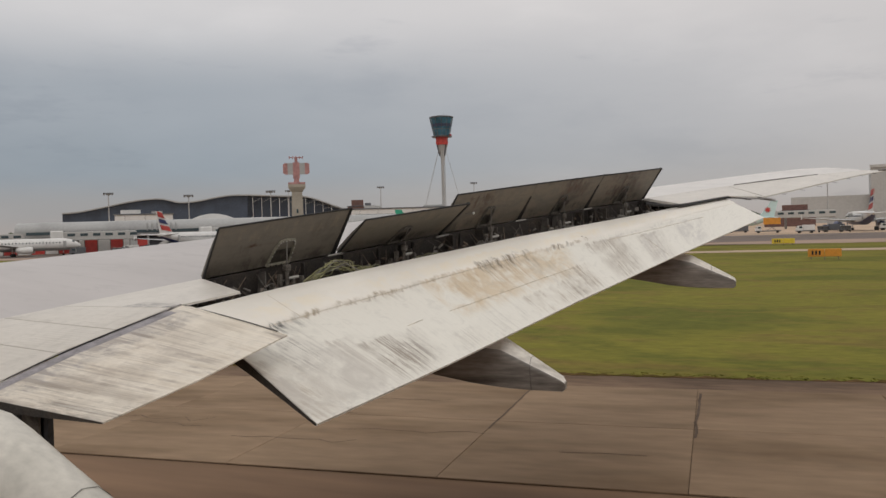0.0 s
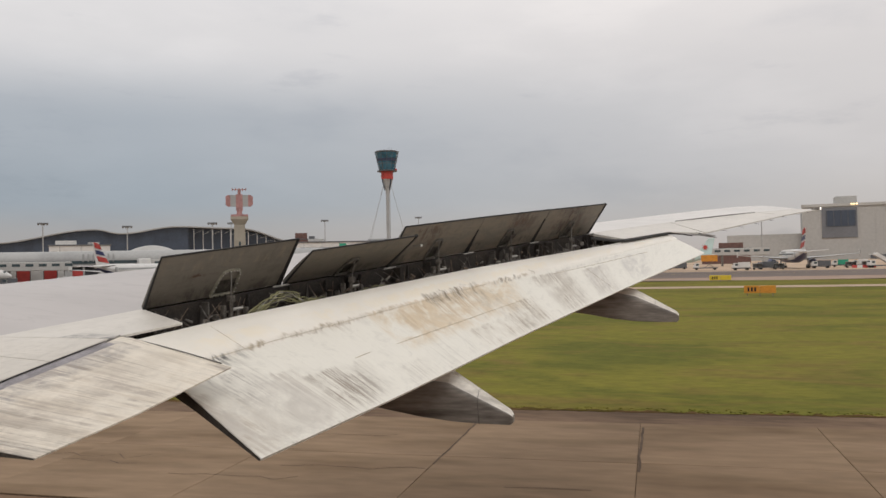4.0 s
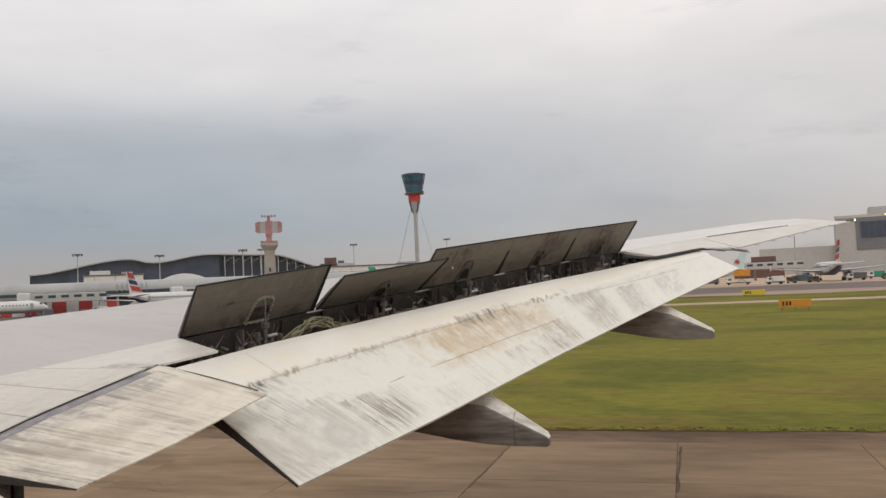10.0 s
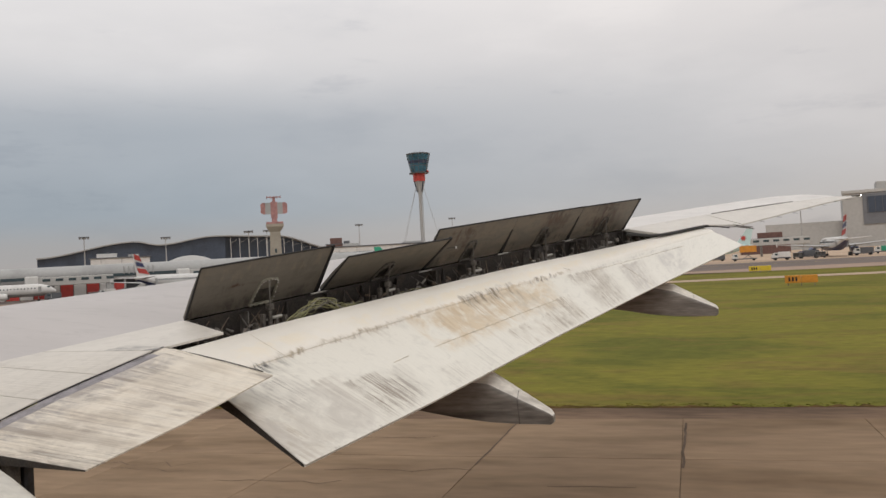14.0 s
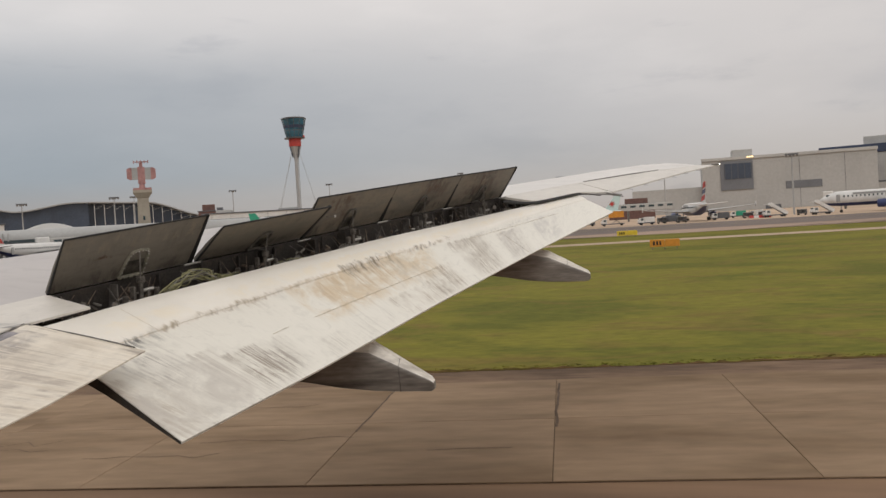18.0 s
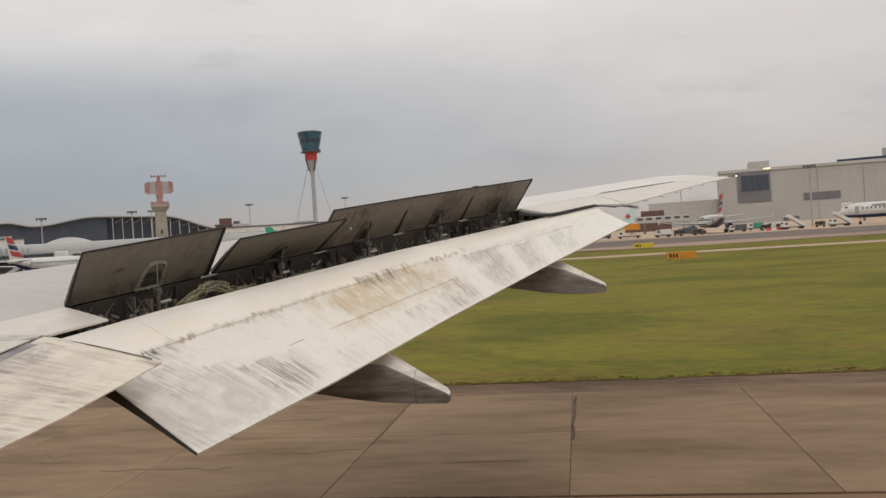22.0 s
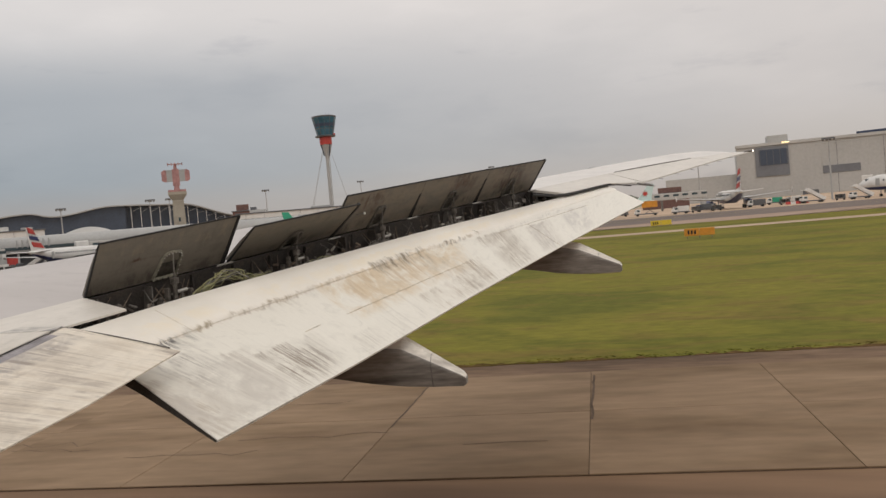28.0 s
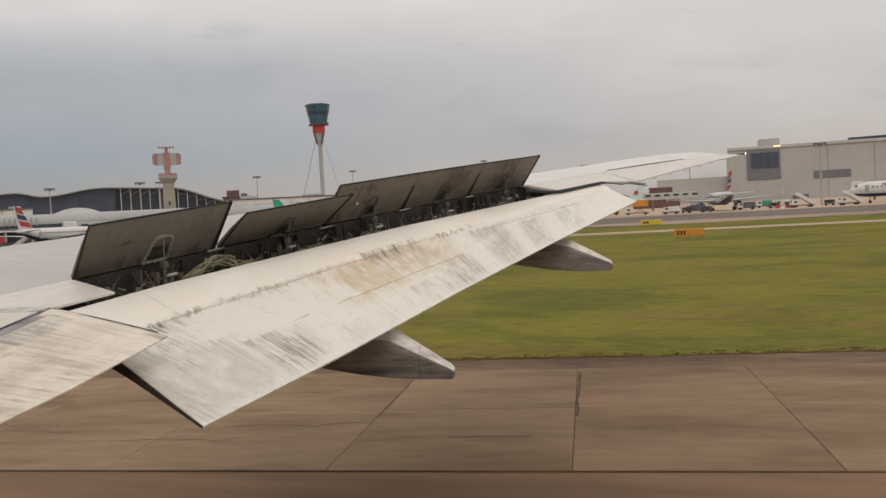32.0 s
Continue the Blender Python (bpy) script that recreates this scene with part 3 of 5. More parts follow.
def spoiler(s0, s1, angle, length, skew0=0.0, skew1=0.0, join0=1.0, join1=1.0, latch=None):
    """join0, join1: how far up the black seal at each end runs, where the next panel lies close."""
    a, b = hinge(s0, 0.0), hinge(s1, 0.0)
    along = (b - a).normalized()
    back = (d_aft - along * d_aft.dot(along)).normalized()
    up = along.cross(back) * -1
    if up.z < 0:
        up = -up
    way = back * math.cos(radians(angle)) + Vector((0, 0, 1)) * math.sin(radians(angle))
    nrm = along.cross(way).normalized()
    if nrm.z < 0:
        nrm = -nrm
    c, d = b + way * length + along * skew1, a + way * length + along * skew0
    rings, uvs = [], []
    for i in range(7):
        t = i / 6
        f, r = a.lerp(b, t), d.lerp(c, t)
        uvs.append([(lerp(s0, s1, t), k) for k in (0, 0.5, 1, 1, 0.5, 0)])
        rings.append([f + nrm * 0.05, f.lerp(r, 0.5) + nrm * 0.045, r + nrm * 0.012, r, f.lerp(r, 0.5) - nrm * 0.006, f])
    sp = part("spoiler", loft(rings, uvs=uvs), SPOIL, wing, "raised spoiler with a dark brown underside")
    part("end_seal", rod(a - nrm * 0.006, a.lerp(d, join0) - nrm * 0.002, 0.018, 0.01, 6), BLACK, sp)
    part("end_seal", loft([[p - nrm * 0.012 - along * w0, p - nrm * 0.012 + along * 0.01, p + nrm * 0.03 + along * 0.01, p + nrm * 0.03 - along * w0] for p, w0 in ((b, 0.06), (b.lerp(c, join1), 0.026))]), BLACK, sp, "black rubber end seal")
    part("edge_seal", rod(d, c, 0.012, 0.012, 6), BLACK, sp, "black trailing edge seal")
    # hinge rod at the ends, bright metal
    part("hinge_pin", rod(b - along * 0.16 + way * 0.03 - nrm * 0.06, b + along * 0.1 + way * 0.03 - nrm * 0.06, 0.014, 0.014, 8), METAL, sp, "bright metal hinge pin")
    # recess with its stiffening frame and the actuator
    m0 = a.lerp(b, 0.535 if angle > 53.5 else 0.5)
    foot, head = m0 + way * 0.0, m0 + way * length * 0.53
    hw = 0.165 if angle > 53.5 else 0.12
    arch = [(-1.05, 0.06), (-0.92, 0.35), (-0.78, 0.7), (-0.6, 0.93), (-0.25, 1.0), (0.4, 1.0), (0.78, 0.95), (0.92, 0.78), (0.95, 0.35), (0.96, 0.06)]
    arch = [foot.lerp(head, k) + along * hw * w0 - nrm * 0.012 for w0, k in arch]
    frame_mat = FAIR_DIRTY if angle > 53.5 else DUSK
    part("stiffener_frame", hose(arch, 0.021, 6), frame_mat, sp, "studded arched frame round the actuator")
    sill = part("frame_sill", rod(arch[0], arch[-1], 0.026, 0.026, 6), frame_mat, sp, "drilled lower bar of the frame")
    for k in range(4):
        p = arch[0].lerp(arch[-1], 0.14 + 0.24 * k) - nrm * 0.022
        part("hole", rod(p, p - nrm * 0.008, 0.011, 0.011, 8), BAY, sill)
    if latch:
        p = a.lerp(b, latch[0]) + way * length * latch[1] - nrm * 0.02
        knob = bmesh.new()
        bmesh.ops.create_uvsphere(knob, u_segments=8, v_segments=6, radius=0.022, matrix=Matrix.Translation(p))
        part("latch", knob, WHITE_LATCH, sp, "small bright latch")
        part("latch_arm", rod(p - along * 0.02, p - along * 0.2 + way * 0.02, 0.008, 0.006, 6), STEEL, sp)
    studs = bmesh.new()
    for p, q in zip(arch, arch[1:]):
        for t in (0.25, 0.75):
            bmesh.ops.create_icosphere(studs, subdivisions=1, radius=0.011, matrix=Matrix.Translation(p.lerp(q, t) - nrm * 0.02))
    part("studs", studs, METAL if angle > 53.5 else STEEL, sp)["kind"] = "stuff"
    fill = bmesh.new()
    fill.faces.new([fill.verts.new(p + nrm * 0.008) for p in arch])
    bmesh.ops.solidify(fill, geom=fill.faces, thickness=0.006)
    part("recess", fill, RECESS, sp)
    base = m0 + Vector((0.2, -0.08, -0.3))
    part("actuator", rod(base, base.lerp(head, 0.42), 0.028, 0.028, 10), BAYMID, sp, "hydraulic actuator")
    part("actuator_rod", rod(base.lerp(head, 0.4), head - nrm * 0.02, 0.009, 0.009, 8), STEEL, sp)
    part("clevis", box(0.08, 0.1, 0.09, bevel=0.015, m=Matrix.Translation(base.lerp(head, 0.42))), BAYMID, sp)
    part("bracket", rod(base + along * 0.02 + Vector((0, 0, 0.12)), base + along * 0.17 + Vector((0, 0, 0.12)), 0.022, 0.022, 8), METAL, sp)
    for w0, h0, l0 in ((-0.2, 0.0, 0.2), (-0.09, 0.06, 0.26), (0.1, 0.0, 0.22), (0.24, 0.04, 0.16)):
        part("fitting", box(0.07, 0.05, l0, (0, 0, 0), 0.012, Matrix.Translation(base + along * w0 + Vector((-0.02, 0, h0)))), BAYMID, sp)
    return sp


WHITE_LATCH = mat("worn_white_latch", (0.7, 0.69, 0.66), 0.4, 0.1, 6, 40, 0.0)
FAIR_DIRTY = mat("dirty_bracket", (0.24, 0.225, 0.175), 0.6, 0.3, 14, 60, 0.3)
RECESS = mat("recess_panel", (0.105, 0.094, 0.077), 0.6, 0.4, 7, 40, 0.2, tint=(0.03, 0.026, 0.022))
DUSK = mat("dark_bracket", (0.09, 0.08, 0.065), 0.6, 0.3, 14, 60, 0.3)
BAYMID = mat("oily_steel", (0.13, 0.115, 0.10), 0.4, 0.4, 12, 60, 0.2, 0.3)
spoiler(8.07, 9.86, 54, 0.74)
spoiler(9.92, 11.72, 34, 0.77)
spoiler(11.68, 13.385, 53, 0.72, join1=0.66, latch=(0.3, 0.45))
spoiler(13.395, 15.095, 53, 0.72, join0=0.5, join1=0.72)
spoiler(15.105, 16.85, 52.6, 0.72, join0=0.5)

# ---- flap ----
NOSE = [(0.0, (-5.87, 6.95, 4.67)), (0.12, (-5.35, 8.3, 4.865)), (0.27, (-4.7, 9.95, 5.065)), (0.47, (-3.84, 12.16, 5.32)), (0.74, (-2.65, 15.24, 5.62)), (1.0, (-1.42, 18.4, 5.95))]
TRAIL = [(0.0, (-4.03, 6.51, 3.70)), (0.165, (-3.46, 8.32, 3.99)), (0.39, (-2.68, 10.8, 4.44)), (0.67, (-1.72, 13.85, 4.95)), (1.0, (-0.58, 17.48, 5.52))]


def along_line(table, q):
    return Vector([curve([(k, p[i]) for k, p in table], q) for i in range(3)])


def flap_rings(q):
    n, t = along_line(NOSE, q), along_line(TRAIL, q)
    n = Vector((0, 0, 5.4)).lerp(n, 1.035 if q < 0.5 else 1.015)
    prof = [(-0.13, -0.13), (-0.08, -0.05), (0.0, 0.0), (0.1, 0.014), (0.2, 0.0195), (0.27, 0.0195), (0.304, 0.0165), (0.317, 0.0065), (0.6, 0.006), (0.85, 0.002), (1.0, 0.0), (1.0, -0.01), (0.8, -0.018), (0.55, -0.03), (0.3, -0.052), (0.05, -0.1), (-0.1, -0.14)]
    up = Vector((0.35, 0, 0.93))
    size = (t - n).length
    return [n.lerp(t, k) + up * (h * size) for k, h in prof], [(q * 12.2 + (3.4 * q - 0.69) * max(0.0, k), max(0.0, k)) for k, h in prof]


qs = [i / 40 for i in range(41)]
fr = [flap_rings(q) for q in qs]
flap = part("flap", loft([r for r, u in fr], uvs=[u for r, u in fr]), FLAP, wing, "lowered outboard flap, white paint streaked with grime", True)
# panel seams


def on_flap(q, k, lift=0.004):
    r, _ = flap_rings(q)
    n, t = along_line(NOSE, q), along_line(TRAIL, q)
    n = Vector((0, 0, 5.4)).lerp(n, 1.035 if q < 0.5 else 1.015)
    return n.lerp(t, k) + Vector((0.35, 0, 0.93)) * ((0.018 if k < 0.305 else 0.0115 if k < 0.316 else 0.006) * (t - n).length + lift)


SEAM = mat("panel_seam", (0.64, 0.56, 0.45), 0.6, 0.3, 6, 40, 0.05)
for q0, q1, k0, k1, r in ((0.23, 0.46, 0.64, 0.65, 0.0024), (0.17, 0.192, 0.635, 0.63, 0.003), (0.59, 0.86, 0.40, 0.47, 0.003), (0.075, 0.08, 0.06, 0.29, 0.0018), (0.02, 0.56, 0.311, 0.311, 0.0018), (0.555, 0.56, 0.24, 0.30, 0.003), (0.67, 0.645, 0.42, 0.97, 0.002)):
    part("panel_seam", hose([on_flap(lerp(q0, q1, t), lerp(k0, k1, t)) for t in [i / 8 for i in range(9)]], r, 5), SEAM, flap)
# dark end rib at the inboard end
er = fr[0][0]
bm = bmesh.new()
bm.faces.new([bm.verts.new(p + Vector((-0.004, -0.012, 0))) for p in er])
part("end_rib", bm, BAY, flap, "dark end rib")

# ---- flaperon ----
FH = [Vector((-6.99, 5.30, 4.02)), Vector((-6.64, 6.06, 4.33)), Vector((-6.16, 7.22, 4.70))]
FT = [Vector((-5.26, 5.18, 3.93)), Vector((-4.95, 6.0, 4.15)), Vector((-4.61, 6.93, 4.45))]


def three(pts, t):
    return pts[0].lerp(pts[1], t * 2) if t < 0.5 else pts[1].lerp(pts[2], t * 2 - 1)


rings, uvs = [], []
for i in range(15):
    t = i / 14
    f, r = three(FH, t), three(FT, t)
    rings.append([f + Vector((0, 0, -0.03)), f, f.lerp(r, 0.12) + Vector((0, 0, 0.02)), f.lerp(r, 0.5) + Vector((0, 0, 0.012)), r, r + Vector((0, 0, -0.012)), f.lerp(r, 0.5) + Vector((0, 0, lerp(-0.06, -0.16, t))), f + Vector((0, 0, lerp(-0.09, -0.28, t)))])
    uvs.append([(t * 2.3, k) for k in (0, 0, 0.12, 0.5, 1, 1, 0.5, 0)])
flaperon = part("flaperon", loft(rings, uvs=uvs), FLAPERON, wing, "drooped flaperon with long chordwise grime streaks", True)
cap = bmesh.new()
cap.faces.new([cap.verts.new(p + Vector((0.0, -0.012, 0))) for p in rings[0]])
part("end_rib", cap, BAY, flaperon, "dark end rib")
part("hinge_strip", hose([p + Vector((-0.015, 0.01, 0.012)) for p in FH], 0.006), BLACK, flaperon)
part("end_strip", hose([FH[2] + Vector((0.05, 0, 0.0)), FH[2].lerp(FT[2], 0.5) + Vector((0, 0, 0.02)), FT[2].lerp(FH[2], 0.08) + Vector((0, 0, 0.01))], 0.007), STEEL, flaperon)

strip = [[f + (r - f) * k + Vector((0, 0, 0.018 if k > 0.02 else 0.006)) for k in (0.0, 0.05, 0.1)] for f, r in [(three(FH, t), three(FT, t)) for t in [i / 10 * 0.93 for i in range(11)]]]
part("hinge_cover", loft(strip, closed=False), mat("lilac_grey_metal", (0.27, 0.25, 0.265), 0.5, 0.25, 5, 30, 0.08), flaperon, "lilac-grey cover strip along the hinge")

# ---- flap track fairings ----


def fairing(tip, length, top_slope, top_max, under_slope, width, tip_high, material, label):
    """A canoe pod with the airflow: tip is the low corner of its blunt end; the ridge rises forward to top_max over the keel."""
    tip = Vector(tip)
    rings = []
    for k in (0.0, 0.012, 0.05, 0.14, 0.26, 0.4, 0.55, 0.75, 1.0):
        x = -k * length
        keel = -x * under_slope - 0.05 * math.sin(math.pi * min(1, k * 1.6)) * tip_high / 0.13
        ridge = min(tip_high - x * top_slope, top_max + 0.1 * k)
        w = width * min(1.0, 0.3 + 1.5 * k) * (0.75 if k == 0 else 1)
        low, high = (0.2, 0.8) if k == 0 else (0.0, 1.0)
        section = ((-0.3, 0.02), (-0.2, 0.0), (0.2, 0.0), (0.3, 0.02), (0.48, 0.62), (0.5, 0.74), (0.46, 0.79), (0.22, 0.99), (-0.22, 0.99), (-0.46, 0.79), (-0.5, 0.74), (-0.48, 0.62))
        if material is GREYP:
            section = [(0.5 * math.cos(a), 0.5 + 0.5 * math.sin(a)) for a in [2 * math.pi * j / 12 - 2.0 for j in range(12)]]
        ring = [tip + Vector((x, y * w, lerp(keel, ridge, lerp(low, high, h)))) for y, h in section]
        rings.append(ring)
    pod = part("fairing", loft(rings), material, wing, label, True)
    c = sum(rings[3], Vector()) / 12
    # thin overlay that puts the skylight on the upper facets into their colour
    if material is FAIR_SHADED:
        part("lit_top", loft([[c + (p - c) * 1.01 for p in r[6:10]] for r, c in [(r, sum(r, Vector()) / 12) for r in rings]], closed=False), FAIR_LIT, pod, "fairing's worn top, painted pale as if lit from above")
    part("joint_ring", loft([[c + (p - c) * 1.012 + Vector((d, 0, 0)) for p in rings[3]] for d in (-0.006, 0.006)], caps=False), STEEL if width > 0.45 else FAIR_SHADED, pod)
    return pod


fairing((-2.52, 9.6, 3.49), 2.9, 0.62, 0.62, 0.10, 0.48, 0.15, FAIR_SHADED, "grey weathered flap track fairing, shade painted into its dark sides")
fairing((-0.93, 14.6, 4.35), 2.7, 0.56, 0.6, 0.10, 0.42, 0.16, FAIR_SHADED, "grey weathered flap track fairing, shade painted into its dark sides")
fairing((-4.02, 4.28, 3.22), 3.6, 0.5, 1.0, 0.04, 1.05, 0.25, GREYP, "pale grey rounded inboard fairing")

# tip light
tl = part("tip_light_mount", rod((2.2, 27.35, 6.83), (2.42, 27.62, 6.86), 0.035, 0.03, 8), STEEL, wing)
b2 = bmesh.new()
bmesh.ops.create_uvsphere(b2, u_segments=10, v_segments=8, radius=0.026, matrix=Matrix.Translation((2.45, 27.66, 6.86)))
part("tip_lamp", b2, GLOW, tl, "small white tip lamp, lit")

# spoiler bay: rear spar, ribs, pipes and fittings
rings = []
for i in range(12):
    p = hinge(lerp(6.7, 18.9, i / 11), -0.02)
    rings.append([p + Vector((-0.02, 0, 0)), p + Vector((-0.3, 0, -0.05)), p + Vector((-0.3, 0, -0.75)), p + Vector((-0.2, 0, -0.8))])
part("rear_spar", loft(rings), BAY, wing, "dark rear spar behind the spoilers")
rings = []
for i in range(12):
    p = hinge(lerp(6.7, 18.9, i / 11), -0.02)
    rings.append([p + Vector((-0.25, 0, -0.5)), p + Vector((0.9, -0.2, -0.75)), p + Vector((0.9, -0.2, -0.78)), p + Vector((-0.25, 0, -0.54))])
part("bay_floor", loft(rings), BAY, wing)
rnd = random.Random(5)
PIPE = mat("yellow_green_pipe", (0.36, 0.345, 0.17), 0.45, 0.3, 9, 50, 0.1)
PIPE2 = mat("grey_pipe", (0.33, 0.31, 0.27), 0.45, 0.3, 9, 50, 0.1)
RUST = mat("brown_grimy_metal", (0.15, 0.11, 0.08), 0.6, 0.4, 10, 50, 0.2)
for i in range(64):
    s_ = 7.6 + i * 0.152 + rnd.uniform(-0.06, 0.06)
    p = hinge(s_, -0.05)
    m = Matrix.Translation(p) @ d_aft.to_track_quat("X", "Z").to_matrix().to_4x4()
    h, dp = rnd.uniform(0.2, 0.42), rnd.uniform(0.1, 0.36)
    if i % 2 == 0:
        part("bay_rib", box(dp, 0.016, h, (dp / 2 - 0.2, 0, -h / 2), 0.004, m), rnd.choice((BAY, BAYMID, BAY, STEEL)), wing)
    a = p + d_aft * rnd.uniform(-0.05, 0.2) + Vector((0, 0, -0.02))
    if s_ > 8.05:
        part("bay_strut", rod(a, a + d_aft * rnd.uniform(0.05, 0.3) + d_span * rnd.uniform(-0.45, 0.45) + Vector((0, 0, -rnd.uniform(0.15, 0.4))), 0.005, 0.005, 6), rnd.choice((BAYMID, RUST, BAYMID, BAYMID, RUST, RUST, STEEL)), wing)
        for k in range(2):
            q = p + d_aft * rnd.uniform(0.05, 0.32) + d_span * rnd.uniform(-0.1, 0.1) + Vector((0, 0, -rnd.uniform(0.12, 0.42)))
            part("clamp", rod(q, q + d_span * rnd.uniform(-0.1, 0.1) + d_aft * rnd.uniform(-0.08, 0.08) + Vector((0, 0, rnd.uniform(-0.06, 0.06))), rnd.uniform(0.008, 0.02), rnd.uniform(0.006, 0.02), 6), rnd.choice((BAYMID, RUST, STEEL, BAY, PIPE2)), wing)
    if i % 2:
        a = p + d_aft * rnd.uniform(0.05, 0.25) + Vector((0, 0, -rnd.uniform(0.1, 0.3)))
        q = rnd.uniform(0.04, 0.085)
        part("valve_block", box(q, q * 1.2, q, (0, 0, 0), 0.012, Matrix.Translation(a) @ pose(0, 0, 0, rnd.uniform(-30, 30), rnd.uniform(-30, 30), 20)), rnd.choice((BAYMID, STEEL, RUST, STEEL) if s_ < 11.8 else (BAYMID, RUST, RUST)), wing)
for s0, s1, count, up in ((9.25, 10.15, 7, 0.22), (9.9, 10.5, 6, 0.1), (10.8, 11.7, 8, 0.08), (8.3, 9.0, 4, 0.03), (12.0, 12.8, 5, 0.1), (12.6, 13.6, 6, 0.06), (13.8, 14.6, 6, 0.1), (14.4, 15.3, 6, 0.06), (15.3, 16.2, 7, 0.08), (16.0, 17.4, 8, 0.06)):
    for i in range(count + 8):
        pts = []
        for k in range(7):
            t = k / 6
            p = hinge(lerp(s0, s1, t) + rnd.uniform(-0.1, 0.1), -0.38 + up * 1.15 * math.sin(math.pi * t) + rnd.uniform(-0.08, 0.06))
            pts.append(p + d_aft * (0.2 + 0.12 * rnd.random()))
        part("pipe", hose(pts, rnd.uniform(0.0035, 0.0075)), rnd.choice((PIPE, PIPE, PIPE2, BAYMID) if s0 < 11.9 else (PIPE2, STEEL, BAYMID)), wing)
# dark seals under the outboard trailing panels, and the stepped end plate of the flap bay
part("gap_seal", hose([(-2.6, 15.9, 5.84), (-2.08, 16.76, 5.80), (-1.36, 18.47, 5.965), (-0.9, 19.1, 5.93)], 0.028), BLACK, wing)
slab([(-1.3, 18.75, 6.0), (-0.75, 19.6, 5.985), (-0.42, 19.45, 5.92), (-0.95, 18.6, 5.93)], 0.03, STEEL, "end_plate", wing)
part("bay_tip", rod((-0.82, 19.15, 5.965), (-0.39, 19.3, 5.865), 0.035, 0.008, 6), STEEL, wing, "dark pointed end of the flap bay")
part("aileron_gap", hose([hinge(20.3, 0.006), hinge(22.5, 0.008), hinge(24.6, 0.006)], 0.011), STEEL, wing)
# static wicks along the outboard trailing edge
for k in range(7):
    s_ = 20.2 + k * 1.05
    q = Vector((tx(s_), s_, curve(TZ, s_) - 0.02))
    part("static_wick", rod(q, q + Vector((0.11, -0.02, -0.025)), 0.006, 0.003, 5), BLACK, wing)
# brackets at the flaperon's inboard end
HOUSING = mat("dark_blue_grey_housing", (0.045, 0.048, 0.055), 0.6, 0.4, 5, 30, 0.2)
for x, w, h in ((-6.9, 0.12, 0.5), (-6.3, 0.2, 0.5)):
    part("hinge_bracket", box(w, 0.06, h, (x, 5.36, 3.72), 0.02), BAYMID, wing, "dark hinge bracket")
housing = part("hinge_housing", box(1.9, 0.1, 0.56, (-7.13, 5.46, 3.70), 0.02), HOUSING, wing, "dark hinge housing under the flaperon's end")
for x in (-7.6, -7.05, -6.72):
    part("rib", box(0.05, 0.08, 0.5, (x, 5.38, 3.70), 0.01), BAYMID, housing)
part("pale_strip", box(0.5, 0.05, 0.03, (-6.3, 5.36, 3.90), 0.008), STEEL, housing)

# ---- the rest of the aircraft, behind the camera: it carries the wing ----
HULL = mat("fuselage_paint", (0.72, 0.72, 0.71), 0.4, 0.06, 0.6, 14, 0.05)
rings = []
for x, k, dz in ((-34, 0.05, -0.6), (-33, 0.35, -0.5), (-30, 0.75, -0.2), (-25, 1, 0), (-10, 1, 0), (0, 1, 0), (10, 1, 0), (18, 0.8, 0.5), (26, 0.4, 1.3), (30, 0.08, 1.8)):
    rings.append([Vector((x, -3.3 + 3.1 * k * math.cos(2 * math.pi * j / 28), 5.3 + dz + 3.1 * k * math.sin(2 * math.pi * j / 28))) for j in range(28)])
part("fuselage", loft(rings), HULL, wing, "plain white fuselage", True)
for yy in (1.9, -8.5):
    part("gear_leg", rod((-6.5, yy, 0.8), (-6.5, yy, 4.0), 0.16, 0.2, 12), METAL, wing)
    for xx in (-7.95, -6.5, -5.05):
        part("wheel", rod((xx, yy - 0.75, 0.67), (xx, yy + 0.75, 0.67), 0.64, 0.64, 20), BLACK, wing)
part("gear_leg", rod((-30, -3.3, 0.6), (-30, -3.3, 3.0), 0.12, 0.14, 12), METAL, wing)
part("wheel", rod((-30, -3.75, 0.56), (-30, -2.85, 0.56), 0.53, 0.53, 18), BLACK, wing)

# ---- the airfield beyond ----
CONC = mat("pale_cladding", (0.47, 0.46, 0.44), 0.6, 0.08, 0.08, 1.5, 0.05)
GREYW = mat("grey_cladding", (0.381, 0.381, 0.375), 0.55, 0.1, 0.08, 1.2, 0.05)
DKGREY = mat("dark_grey_cladding", (0.11, 0.115, 0.125), 0.5, 0.12, 0.1, 1.2, 0.05)
NAVY = mat("navy_fascia", (0.035, 0.05, 0.095), 0.5, 0.1, 0.1, 1.0, 0.03)
SLATE = mat("slate_blue_glazing", (0.06, 0.076, 0.108), 0.25, 0.15, 0.1, 1.0, 0.0)
PANE = mat("dark_glass", (0.05, 0.075, 0.085), 0.12, 0.2, 0.3, 2.0, 0.0)
TEAL = mat("teal_tower_glass", (0.04, 0.13, 0.185), 0.15, 0.3, 0.25, 2.0, 0.0)
RED = mat("red_paint", (0.50, 0.055, 0.045), 0.5, 0.12, 0.6, 5, 0.03)
BRICK = mat("red_brick", (0.16, 0.088, 0.075), 0.8, 0.15, 0.5, 4, 0.05)
WHITE = mat("white_paint", (0.66, 0.65, 0.63), 0.4, 0.06, 0.4, 4, 0.02)
ICE = mat("pale_turquoise_paint", (0.56, 0.70, 0.68), 0.4, 0.06, 0.4, 4, 0.02)
BLUE = mat("dark_blue_paint", (0.025, 0.04, 0.13), 0.35, 0.1, 0.4, 4, 0.02)
